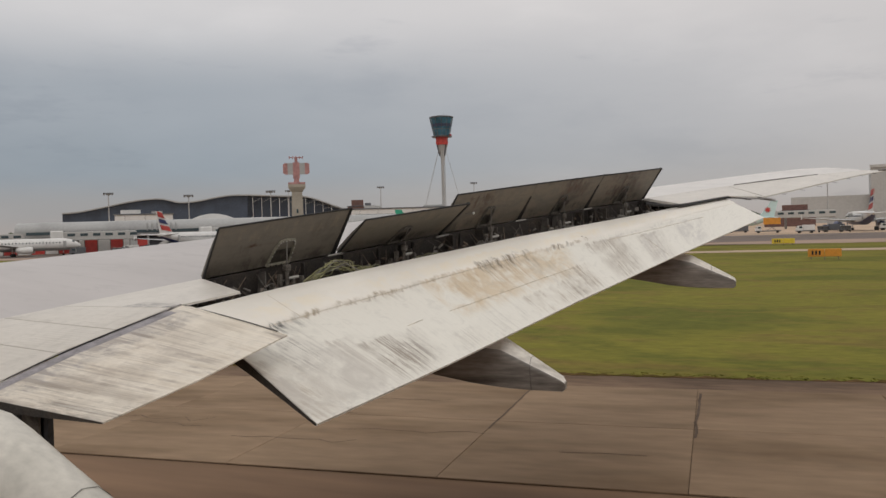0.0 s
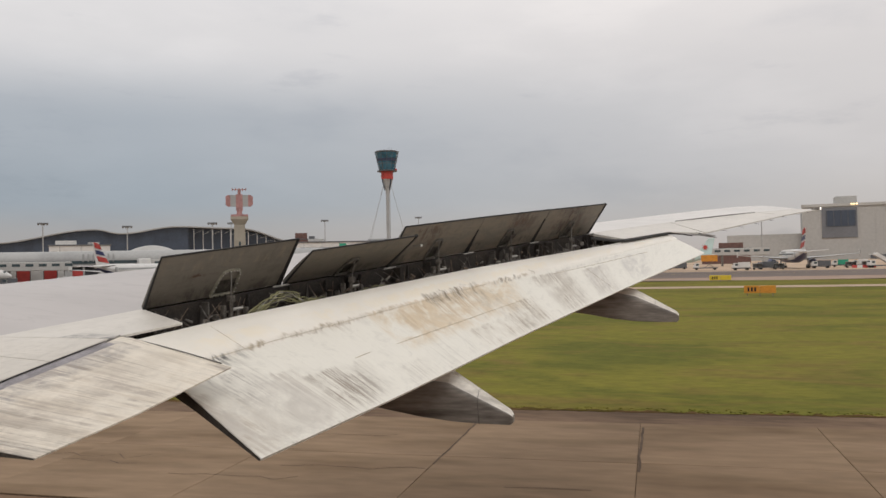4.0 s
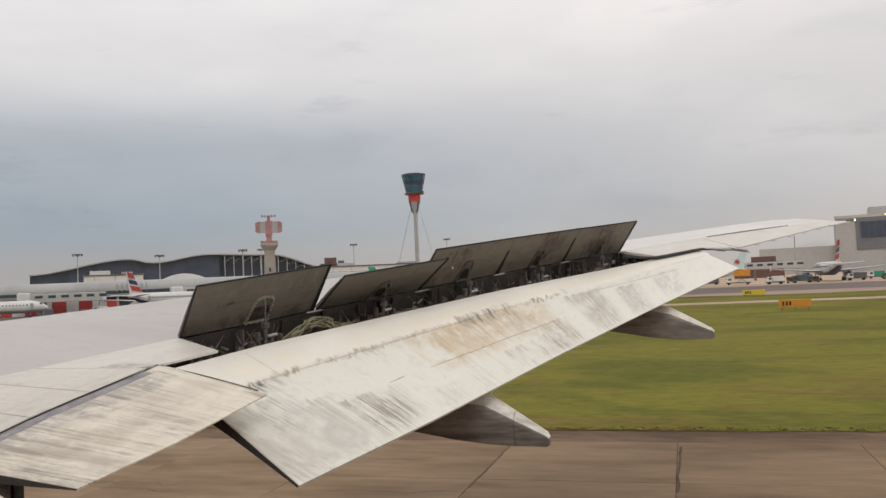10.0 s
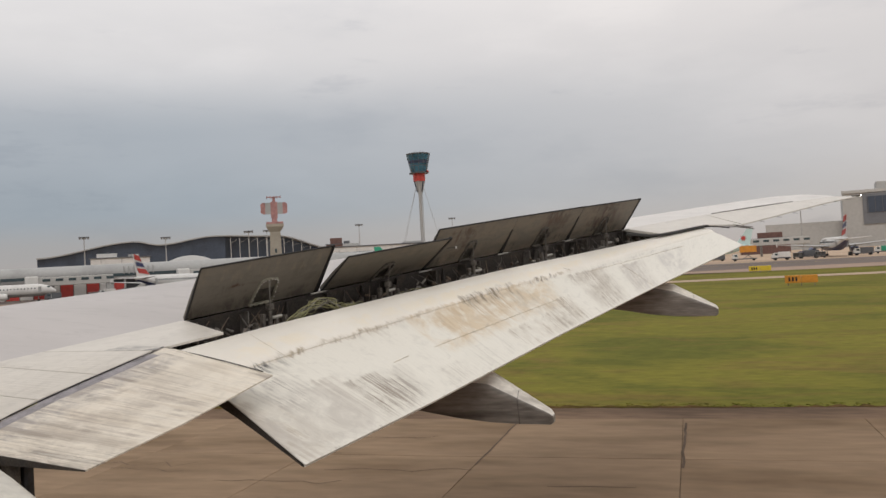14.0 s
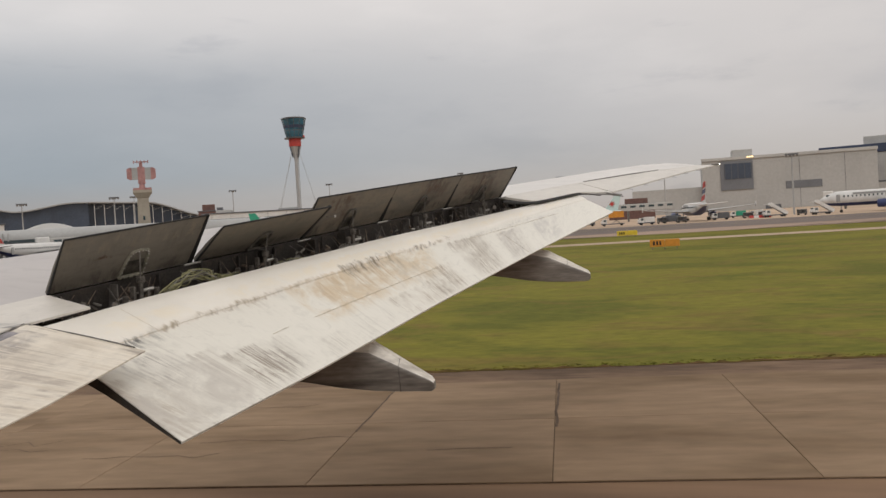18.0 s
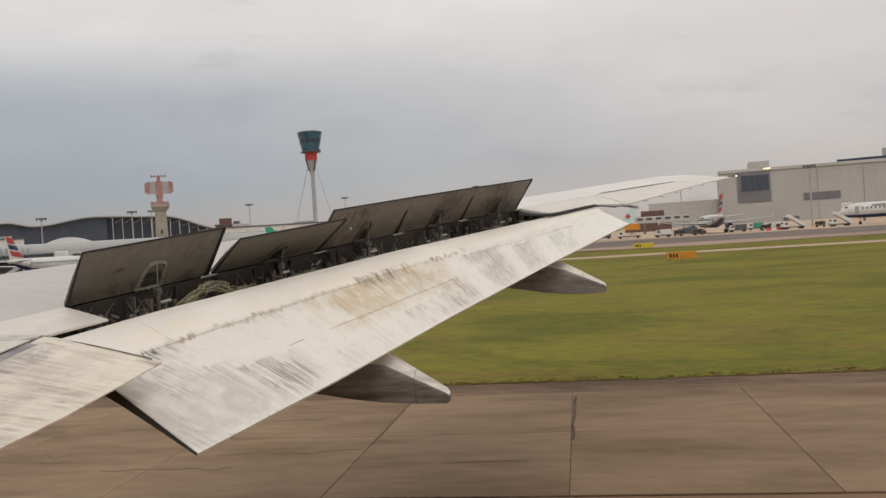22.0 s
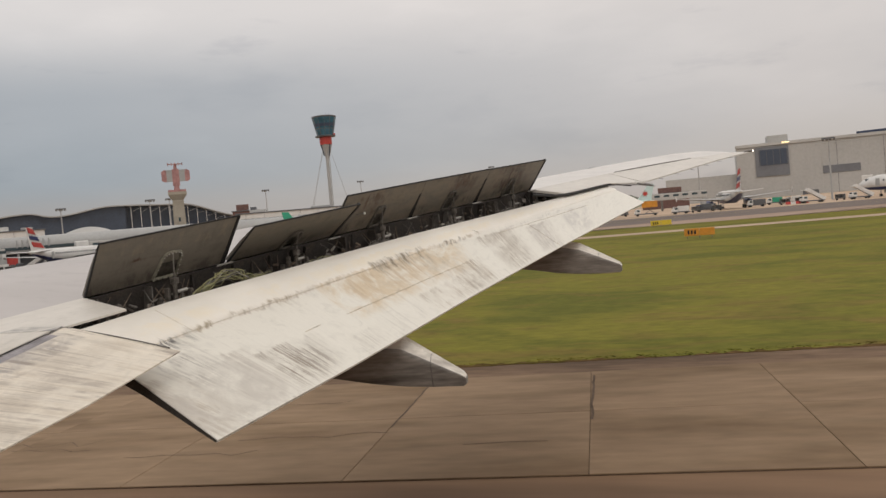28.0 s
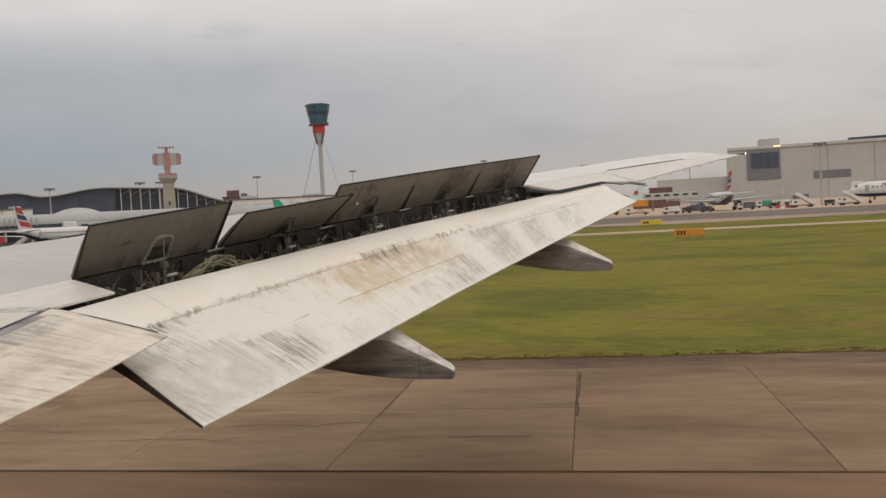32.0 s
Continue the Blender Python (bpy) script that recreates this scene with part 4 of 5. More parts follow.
ORANGE = mat("amber_paint", (0.65, 0.27, 0.03), 0.5, 0.12, 0.6, 4, 0.03)
GREEN = mat("green_paint", (0.03, 0.32, 0.2), 0.45, 0.1, 0.5, 4, 0.02)
SHAFT = mat("tan_concrete", (0.36, 0.32, 0.26), 0.75, 0.12, 0.2, 2, 0.06)
WOODS = mat("far_foliage", (0.06, 0.075, 0.04), 0.9, 0.3, 0.05, 0.4, 0.3)
LAMP = mat("apron_lamp", (1.0, 0.72, 0.35), 0.4, 0.0, 1, 1, 0, emit=2.0)


def far(az, d, z=0.0, turn=0.0):
    """A pose at d metres in the direction az (degrees from straight outboard towards aft), facing the wing's window; local x runs to the right."""
    a = radians(az)
    return Matrix.Translation((d * math.sin(a), d * math.cos(a), z + RISE * d * math.cos(a))) @ Matrix.Rotation(-a + radians(turn), 4, "Z")


def ring(r, z, n=16, cx=0.0, cy=0.0):
    return [Vector((cx + r * math.cos(2 * math.pi * k / n), cy + r * math.sin(2 * math.pi * k / n), z)) for k in range(n)]


def control_tower(m):
    t = thing("control_tower", "tall control tower with teal glass cab over a red drum", "tower", m)
    part("mast", loft([ring(1.1, 0), ring(1.1, 56), ring(1.9, 64)]), GREYW, t, "slim grey steel mast", True)
    part("stair_core", box(0.5, 0.5, 62, (1.6, 0, 31), 0.1), GREYW, t)
    part("neck", loft([ring(2.0, 61), ring(2.9, 64.5), ring(3.6, 67)]), GREYW, t, "flared pale grey neck", True)
    for k in range(6):
        a = math.pi * 2 * k / 6 + 0.3
        part("fin", rod((2.0 * math.cos(a), 2.0 * math.sin(a), 59), (3.8 * math.cos(a), 3.8 * math.sin(a), 67), 0.3, 0.45, 6), SLATE if k % 2 else GREYW, t)
    part("drum", loft([ring(4.1, 66.8, 24), ring(4.3, 68.5, 24), ring(4.3, 72.2, 24)]), RED, t, "red drum", True)
    part("ledge", loft([ring(6.9, 72.2, 24), ring(7.2, 72.9, 24), ring(6.0, 73.3, 24)]), DKGREY, t, "", True)
    part("beacon_box", box(1.4, 1.4, 1.4, (6.3, -1, 73.6), 0.1), RED, t)
    cab = part("cab", loft([ring(5.6, 73.2, 12), ring(6.8, 79, 12), ring(8.3, 85.8, 12)]), TEAL, t, "outward leaning teal glass cab")
    for k in range(12):
        a = 2 * math.pi * k / 12
        part("mullion", rod((5.65 * math.cos(a), 5.65 * math.sin(a), 73.2), (8.35 * math.cos(a), 8.35 * math.sin(a), 85.8), 0.14, 0.14, 5), DKGREY, cab)
    part("transom", loft([ring(6.55, 77.6, 12), ring(6.65, 78.0, 12)], caps=False), DKGREY, cab)
    part("inner_floor", loft([ring(6.95, 79.4, 12), ring(7.45, 82.0, 12)], caps=False), NAVY, cab, "dark blinds behind the upper glass")
    part("roof", loft([ring(8.5, 85.8, 24), ring(8.7, 86.5, 24), ring(7.2, 87.0, 24), ring(2.0, 87.6, 24)]), DKGREY, t, "dark grey roof", True)
    for x, y, h in ((1.5, 0.5, 1.8), (-2, 1, 1.4), (3.5, -1, 1.2)):
        part("antenna", rod((x, y, 87.0), (x, y, 87.6 + h), 0.1, 0.06, 5), STEEL, t)
    for k in range(6):
        a = math.pi * 2 * k / 6 + 0.5
        part("stay_cable", rod((2.7 * math.cos(a), 2.7 * math.sin(a), 64), (22 * math.cos(a), 22 * math.sin(a), 0), 0.11, 0.11, 5), GREYW, t)
    return t


control_tower(far(-23.1, 596, -2.9))


# red paled in its colour for distance haze and the turning antenna's blur
HAZED_RED = mat("hazed_red_lattice", (0.42, 0.215, 0.205), 0.6, 0.2, 0.6, 4, 0.05)


def radar_tower(m):
    t = thing("radar_tower", "tan concrete radar tower with a red and white antenna", "tower", m)
    part("shaft", loft([[Vector((x * w, y * w, z)) for x, y in ((-1, -1), (1, -1), (1, 1), (-1, 1))] for w, z in ((2.6, 0), (2.05, 22.5))]), SHAFT, t, "tapered square concrete shaft")
    part("head", loft([[Vector((x * w, y * w, z)) for x, y in ((-1, -1), (1, -1), (1, 1), (-1, 1))] for w, z in ((2.05, 22.5), (3.4, 24.6), (3.4, 25.6))]), SHAFT, t)
    for z in (8.0, 15.0):
        part("slit_window", box(0.7, 0.12, 1.6, (0, -2.45 if z < 10 else -2.28, z)), PANE, t)
    part("rail", loft([[Vector((x * 3.3, y * 3.3, z)) for x, y in ((-1, -1), (1, -1), (1, 1), (-1, 1))] for z in (25.6, 26.4)], caps=False), HAZED_RED, t)
    part("pedestal", rod((0, 0, 25.6), (0, 0, 29), 1.3, 0.8, 12), HAZED_RED, t, "red pedestal")
    ant = part("antenna", loft([[Vector((x, -0.6 - 0.02 * x * x, z)) for z in (28.0, 34.5)] + [Vector((x, -0.4 - 0.02 * x * x, z)) for z in (34.5, 28.0)] for x in (-1.3, 0, 1.3)]), HAZED_RED, t, "red and white lattice radar antenna")
    for x0, x1, c in ((-5.2, -3.4, HAZED_RED), (-3.4, -1.3, GREYW), (1.3, 3.4, GREYW), (3.4, 5.2, HAZED_RED)):
        part("antenna_panel", loft([[Vector((x, -0.6 - 0.03 * x * x, z)) for z in (29.6 - (abs(x) > 5) * -0.6, 34.2 - (abs(x) > 5) * 0.6)] + [Vector((x, -0.4 - 0.03 * x * x, z)) for z in (34.2 - (abs(x) > 5) * 0.6, 29.6 + (abs(x) > 5) * 0.6)] for x in (x0, (x0 + x1) / 2, x1)]), c, ant)
    part("crossbar", box(5.6, 0.3, 0.35, (0, -0.4, 36.4)), HAZED_RED, ant)
    for k in range(5):
        part("array_element", box(0.35, 0.4, 1.1, (-2.6 + 1.3 * k, -0.4, 36.4), 0.03), HAZED_RED, ant)
    part("spine", box(1.2, 0.5, 3.0, (0, -0.1, 35.0), 0.05), HAZED_RED, ant)
    return t


radar_tower(far(-33.05, 338, -1.5))


def windows(parent, xs, z, w, h, y, material=None, name="window"):
    for x in xs:
        part(name, box(w, 0.25, h, (x, y, z), 0.03), material or PANE, parent)


def terminal(m, width, depth, high, label, blocks=(), glass=(), wall=None):
    """A long flat-roofed terminal; blocks are rooftop units, glass the glazed bays as (x, width, z, height)."""
    t = thing("terminal_building", label, "building", m)
    part("wall", box(width, depth, high, (0, depth / 2, high / 2), 0.1), wall or GREYW, t)
    part("roof", box(width + 1.2, depth + 1.2, 0.5, (0, depth / 2, high + 0.25), 0.1), DKGREY, t, "dark roof edge")
    for x, w, z, h in glass:
        g = part("glazed_bay", box(w, 0.4, h, (x, -0.1, z), 0.05), PANE, t, "dark green tinted glazing")
        for k in range(max(2, int(w / 3)) + 1):
            part("mullion", box(0.16, 0.2, h, (x - w / 2 + w * k / max(2, int(w / 3)), -0.36, z)), GREYW, g)
        part("transom", box(w, 0.18, 0.18, (x, -0.36, z)), GREYW, g)
    for x, w, h, c in blocks:
        part("roof_block", box(w, depth * 0.5, h, (x, depth * 0.5, high + 0.5 + h / 2), 0.08), c, t)
    for k in range(int(width / 9)):
        part("panel_joint", box(0.12, 0.1, high - 0.6, (-width / 2 + 4.5 + 9 * k, -0.05, high / 2)), DKGREY, t)
    return t


terminal(far(-25.4, 425, -2.0), 60, 40, 17.6, "white flat-roofed terminal hall over a dark window band", [(-20, 8, 1.6, CONC), (12, 10, 1.2, GREYW)],
         [(-15, 26, 13.4, 3.2), (14, 28, 13.4, 3.2)], WHITE)
terminal(far(-42.9, 420, -1.7), 26, 24, 17.4, "low white office block beside the pier", [(-6, 9, 2.0, WHITE), (6, 5, 1.2, GREYW)], [(-5, 8, 13.6, 1.6), (6, 8, 13.6, 1.6)], WHITE)
terminal(far(-14.0, 640), 150, 40, 9.5, "far grey airport building with rooftop plant", [(-40, 14, 4, GREYW), (-10, 8, 5, CONC), (18, 20, 3, GREYW), (52, 10, 4.5, BRICK)],
         [(-50, 24, 5.5, 2.4), (-14, 24, 5.5, 2.4), (20, 24, 5.5, 2.4), (54, 20, 5.5, 2.4)])
terminal(far(-28.8, 560, -2.6), 17, 12, 23.5, "brown plant house with rooftop aerials", [(-2, 8, 4.0, BRICK), (5, 4, 1.8, DKGREY)], [(0, 12, 20, 1.6)], BRICK)


SHED = mat("pale_grey_shed_cladding", (0.43, 0.422, 0.405), 0.6, 0.07, 0.05, 0.8, 0.03)
SHED_DARK = mat("blue_grey_bay_cladding", (0.17, 0.175, 0.19), 0.5, 0.1, 0.08, 1.0, 0.03)


def great_terminal(m):
    """The large grey shed of a terminal: blank cladding, one recessed glazed bay, rooftop fans."""
    t = thing("terminal_building", "large blank grey terminal with a dark glazed bay", "building", m)
    h = 27.0
    part("wall", box(78, 50, h, (24, 25, h / 2), 0.1), SHED, t, "pale grey cladding")
    part("low_wing", box(34, 44, 15, (-32.2, 26, 7.5), 0.1), SHED, t, "lower grey wing")
    part("parapet", box(78.6, 0.8, 1.4, (24, -0.2, h + 0.7), 0.05), CONC, t)
    bay = part("glazed_bay", box(15, 0.6, 14, (1.0, -0.25, 19.4), 0.05), SHED_DARK, t, "recessed dark glazed bay")
    part("glass", box(12.6, 0.3, 7.4, (1.6, -0.6, 21.4), 0.03), SLATE, bay)
    for k in range(5):
        part("mullion", box(0.22, 0.2, 7.4, (-4.4 + 3.0 * k, -0.8, 21.4)), DKGREY, bay)
    part("plant_room", box(9.4, 14, 3.6, (4.2, 12, h + 3.2), 0.1), CONC, t, "pale plant room on the roof")
    for x in (6.2, 7.3, 8.4):
        part("lamp", box(0.7, 0.4, 0.5, (x, -0.7, h + 0.9), 0.05), LAMP, t, "lit amber floodlight")
    for x in (12, 20.5, 29, 38, 47):
        fan = part("roof_fan", rod((x - 1.3, 1.6, h - 1.2), (x + 1.3, 1.6, h - 1.2), 0.9, 0.9, 14), WHITE, t, "white duct on the parapet")
        part("fan_leg", box(0.5, 1.6, 0.5, (x, 0.3, h - 1.9)), GREYW, fan)
    part("low_window", box(16, 0.3, 3.6, (31, -0.1, 13.2), 0.05), SHED_DARK, t)
    part("loading_door", box(7, 0.3, 4.2, (17, -0.1, 2.2), 0.04), DKGREY, t)
    for k in range(9):
        part("panel_joint", box(0.14, 0.1, h - 0.8, (9.5 + 6.6 * k, -0.04, h / 2)), DKGREY if k in (3, 6) else CONC, t)
    return t


great_terminal(far(6.0, 620, -3.2, 3) @ Matrix.Scale(1.44, 4))


def pier(m):
    """A raised passenger pier with a rounded roof; stands and columns below it."""
    t = thing("passenger_pier", "long pale passenger pier raised on columns", "building", m)
    rings = [[Vector((x, 4.5 * math.cos(a), 9.4 + 3.3 * math.sin(a))) for a in [math.pi * k / 8 for k in range(9)]] + [Vector((x, -4.2, 7.2)), Vector((x, 4.2, 7.2))] for x in (-92, -30, 30, 96)]
    part("tube", loft(rings), GREYW, t, "rounded pale grey cladding", True)
    part("window_band", box(180, 0.3, 1.1, (2, -4.35, 8.6), 0.03), PANE, t)
    part("undercroft", box(176, 4.0, 7.0, (0, 2.4, 3.5), 0.1), DKGREY, t, "dark undercroft")
    for k in range(22):
        part("column", box(0.7, 0.7, 7.2, (-88 + 8.4 * k, -3.4, 3.6), 0.05), GREYW, t)
    for x0 in (-46, 6, 58):
        for k in range(7):
            part("fin", box(0.35, 0.5, 2.9, (x0 + 1.7 * k, -4.5, 10.2), 0.04), GREYW, t)
    return t


pier(far(-34.6, 326, -1.4, -2))


def domed_hall(m):
    t = thing("domed_hall", "shallow pale domed hall behind the pier", "building", m)
    part("roof", loft([[Vector((12.5 * math.cos(a) * k, 12.5 * math.sin(a) * k, 18.0 - 3.6 * k * k)) for a in [2 * math.pi * j / 24 for j in range(24)]] for k in (1.0, 0.8, 0.55, 0.28, 0.06)]), CONC, t, "shallow pale dome", True)
    part("wall", loft([ring(12.0, 0, 24), ring(12.0, 14.6, 24)]), GREYW, t, "", True)


domed_hall(far(-38.6, 450, -1.9))


def hangar(m):
    t = thing("hangar", "large grey hangar with a navy roof fascia", "building", m)
    w, d, h = 112, 60, 28.2
    part("wall", box(w, d, h, (0, d / 2, h / 2), 0.1), GREYW, t, "grey cladding")
    part("fascia", box(w + 1, d + 1, 4.6, (0, d / 2, h + 2.3), 0.15), NAVY, t, "navy blue fascia band")
    part("roof_block", box(14, 18, 5, (-28, 22, h + 7), 0.1), CONC, t)
    part("stair_tower", box(13, 12, 36, (62, 5, 18), 0.15), GREYW, t, "square grey corner tower")
    for k in range(7):
        part("door_column", box(0.9, 0.5, 19, (-46 + 15.3 * k, -0.25, 15.5)), DKGREY, t)
    part("rail", box(w, 0.4, 0.8, (0, -0.2, 13)), DKGREY, t)
    for k in range(6):
        d_ = part("door_leaf", box(14.0, 0.3, 11.6, (-38.4 + 15.3 * k, -0.2, 6.6), 0.05), CONC if k % 2 else GREYW, t)
        part("door_window", box(5, 0.1, 1.4, (-38.4 + 15.3 * k, -0.4, 8)), PANE, d_)
    return t


hangar(far(17.6, 690, -3.2, 4) @ Matrix.Scale(1.4, 4))


def wave_terminal(m):
    """A long hall whose roof rises and falls in waves and runs out over an open truss."""
    t = thing("wave_roof_terminal", "dark blue glazed terminal under a pale waving roof", "building", m)

    def top(x):
        knots = ((-120, 25.0), (-53, 34.2), (-36, 31.2), (2, 36.0), (46, 34.6), (92, 23.0))
        for (a, za), (b, zb) in zip(knots, knots[1:]):
            if x <= b:
                return lerp(za, zb, 0.5 - 0.5 * math.cos(math.pi * max(0.0, (x - a) / (b - a))))
        return knots[-1][1]
    xs = [-118 + 4.0 * k for k in range(33)]
    part("glazed_wall", loft([[Vector((x, 0, 0)), Vector((x, 0, top(x))), Vector((x, 70, top(x))), Vector((x, 70, 0))] for x in xs]), SLATE, t, "slate blue glazing")
    for k in range(len(xs)):
        x = xs[k]
        part("mullion", box(0.3, 0.3, top(x) - 9, (x, -0.15, 9 + (top(x) - 9) / 2)), SLATE, t)
    xr = xs + [10 + 5 * k for k in range(1, 17)]
    part("roof", loft([[Vector((x, -4, top(x) + 0.1)), Vector((x, -4, top(x) + 0.9)), Vector((x, 73, top(x) + 0.9)), Vector((x, 73, top(x) + 0.1))] for x in xr]), GREYW, t, "pale grey waving roof", True)
    part("hall_behind", loft([[Vector((x, 9, 0)), Vector((x, 9, top(x) - 0.2)), Vector((x, 60, top(x) - 0.2)), Vector((x, 60, 0))] for x in [10 + 5 * k for k in range(16)]]), SLATE, t, "dark glazed hall behind the open truss")
    for k in range(12):
        x = 14 + 6.5 * k
        part("truss_post", rod((x, -2.5, 0), (x, -2.5, top(x)), 0.22, 0.22, 6), WHITE, t)
        part("truss_brace", rod((x, -2.5, top(x) - 5), (x + 6.5, -2.5, top(x + 6.5) - 1), 0.11, 0.11, 5), GREYW, t)
    for z in (15, 19.5):
        part("truss_rail", rod((12, -2.5, z), (90, -2.5, z), 0.22, 0.22, 6), WHITE, t)
    rings = [[Vector((x, -14 + 6 * math.cos(a), 5.5 + 4.2 * math.sin(a))) for a in [math.pi * k / 8 for k in range(9)]] + [Vector((x, -20, 0)), Vector((x, -8, 0))] for x in (-130, 0, 150)]
    part("front_pier", loft(rings), CONC, t, "long pale pier with a rounded roof", True)
    for k in range(26):
        part("window", box(5.0, 0.3, 1.6, (-124 + 10.4 * k, -20.0, 4.4), 0.05), PANE, t)
    return t


wave_terminal(far(-37.25, 640, -2.7))


def brick_block(m):
    t = thing("brick_building", "low red brick building with a stepped flat roof", "building", m)
    part("wall", box(40, 16, 17, (0, 8, 8.5), 0.1), BRICK, t)
    part("upper_storey", box(20, 12, 5, (4, 8, 19.6), 0.1), BRICK, t)
    part("roof", box(41, 17, 0.4, (0, 8, 17.2), 0.05), DKGREY, t)
    windows(t, [-16 + 6 * k for k in range(6)], 12, 3, 1.8, -0.05)


brick_block(far(-22.9, 560, -2.8))
brick_block(far(-0.6, 470, -2.4) @ Matrix.Scale(0.62, 4))


def light_mast(m, h, lit=False):
    t = thing("light_mast", "tall grey floodlight mast on the apron", "light mast", m, "floodlight masts")
    part("pole", rod((0, 0, 0), (0, 0, h), 0.42, 0.2, 10), GREYW, t)
    part("crown", box(4.6, 0.8, 0.5, (0, 0, h), 0.05), DKGREY, t)
    for k in range(4):
        part("floodlight", box(0.8, 0.7, 0.8, (-1.8 + 1.2 * k, -0.3, h - 0.5), 0.06), LAMP if lit else STEEL, t)
    return t


for az, d, h, lit in ((-45.0, 420, 26, False), (-40.1, 420, 24.5, False), (-34.8, 420, 25.8, False), (-33.6, 520, 30.6, False), (-27.4, 520, 31.5, False), (-21.0, 560, 34.5, False), (-12.0, 620, 40, False), (-5.2, 430, 24, False),
                      (1.6, 440, 25, False), (9.45, 330, 22, False)):
    light_mast(far(az, d), h, lit)


def airliner(m, label, paint, belly, tail, engine, length=37.6):
    """A parked narrow-body, nose along local -x."""
    t = thing("parked_airliner", label, "airplane", m, "parked airliners")
    k = length / 37.6
    rad, cz = 2.0 * k, 3.75 * k
    st = ((-18.8, 0.06, -0.55), (-18.4, 0.3, -0.5), (-17.4, 0.58, -0.35), (-16, 0.82, -0.15), (-14, 0.98, 0), (-12.5, 1, 0), (0, 1, 0), (6, 1, 0), (10, 0.86, 0.25), (14, 0.55, 0.75), (17.5, 0.25, 1.15), (18.8, 0.08, 1.3))
    part("fuselage", loft([[Vector((x * k, rad * r * math.cos(a), cz + dz * k + rad * r * math.sin(a))) for a in [2 * math.pi * j / 18 for j in range(18)]] for x, r, dz in st]), paint, t, "", True)
    part("belly", loft([[Vector((x * k, rad * r * 1.012 * math.cos(a), cz + dz * k + rad * r * 1.012 * math.sin(a))) for a in [math.pi + 0.62 + (math.pi - 1.24) * j / 10 for j in range(11)]] for x, r, dz in st[1:-1]], closed=False), belly, t, "", True)
    for sgn in (-1, 1):
        def sec(x, y, z, c, th):
            return [Vector((x * k, y * sgn * k, z * k)), Vector(((x + c * 0.3) * k, y * sgn * k, (z + th) * k)), Vector(((x + c) * k, y * sgn * k, z * k)), Vector(((x + c * 0.3) * k, y * sgn * k, (z - th) * k))]
        w = part("wing", loft([sec(-4.5, 1.6, 3.0, 6.6, 0.45), sec(-0.4, 6.5, 3.3, 3.9, 0.28), sec(5.2, 16.8, 4.2, 1.5, 0.1)]), GREYW, t)
        part("wingtip_fence", loft([[Vector((5.4 * k, 16.8 * sgn * k, z * k)), Vector((6.9 * k, 16.8 * sgn * k, z * k)), Vector((6.9 * k, 16.9 * sgn * k, z * k)), Vector((5.4 * k, 16.9 * sgn * k, z * k))] for z in (3.6, 5.2)]), tail, w)
        part("tailplane", loft([sec(13.6, 0.6, 4.9, 3.2, 0.2), sec(16.8, 6.2, 5.3, 1.3, 0.07)]), paint, t)
        e = part("engine", loft([[Vector((x * k, (5.75 * sgn + r * math.cos(a)) * k, (2.05 + r * math.sin(a)) * k)) for a in [2 * math.pi * j / 14 for j in range(14)]] for x, r in ((-4.9, 0.75), (-4.7, 1.05), (-3.0, 1.12), (-1.0, 0.9), (0.0, 0.6))]), engine, t, "", True)
        part("pylon", box(3.0 * k, 0.3 * k, 1.0 * k, (-1.6 * k, 5.75 * sgn * k, 3.15 * k)), paint, e)
        part("main_gear", rod((1.2 * k, 3.8 * sgn * k, 0.6 * k), (0.9 * k, 3.8 * sgn * k, 3.0 * k), 0.16 * k, 0.2 * k, 8), METAL, t)
        part("wheel", rod((1.2 * k, 3.3 * sgn * k, 0.58 * k), (1.2 * k, 4.3 * sgn * k, 0.58 * k), 0.58 * k, 0.58 * k, 14), BLACK, t)
    fin = part("fin", loft([[Vector((x * k, -th * k, z * k)), Vector(((x + c) * k, 0, z * k)), Vector((x * k, th * k, z * k)), Vector(((x - 0.15) * k, 0, z * k))] for x, z, c, th in ((11.2, 5.2, 6.2, 0.3), (13.2, 7.0, 4.6, 0.22), (16.6, 11.6, 2.3, 0.1))]), tail, t)
    for n, (z0, z1) in enumerate(((5.9, 7.3), (7.9, 9.0), (9.6, 11.1))):
        def fx(z):
            return 11.2 + 2.0 * (z - 5.2) / 1.8 if z < 7 else 13.2 + 3.4 * (z - 7) / 4.6
        if tail is WHITE and engine is BLUE:
            part("fin_stripe", loft([[Vector(((fx(z) + 0.2) * k, -0.33 * k, z * k)), Vector(((fx(z) + lerp(4.4, 2.2, (z - 6) / 5)) * k, -0.2 * k, (z + 0.5) * k)), Vector(((fx(z) + lerp(4.4, 2.2, (z - 6) / 5)) * k, 0.2 * k, (z + 0.5) * k)), Vector(((fx(z) + 0.2) * k, 0.33 * k, z * k))] for z in (z0, z1)]), BLUE if n == 1 else RED, fin)
    if tail is ICE:
        for sgn in (-1, 1):
            b = bmesh.new()
            pts = []
            for j in range(14):
                r = (1.35 if j % 2 == 0 else 0.6) * k
                a = 2 * math.pi * j / 14 + math.pi / 2
                pts.append(Vector((15.2 * k + r * math.cos(a), sgn * 0.36 * k, 8.1 * k + r * math.sin(a))))
            b.faces.new([b.verts.new(p) for p in pts])
            part("fin_emblem", b, RED, fin, "plain red pointed emblem")
    part("nose_gear", rod((-13.5 * k, 0, 0.4 * k), (-13.5 * k, 0, 2.4 * k), 0.12 * k, 0.14 * k, 8), METAL, t)
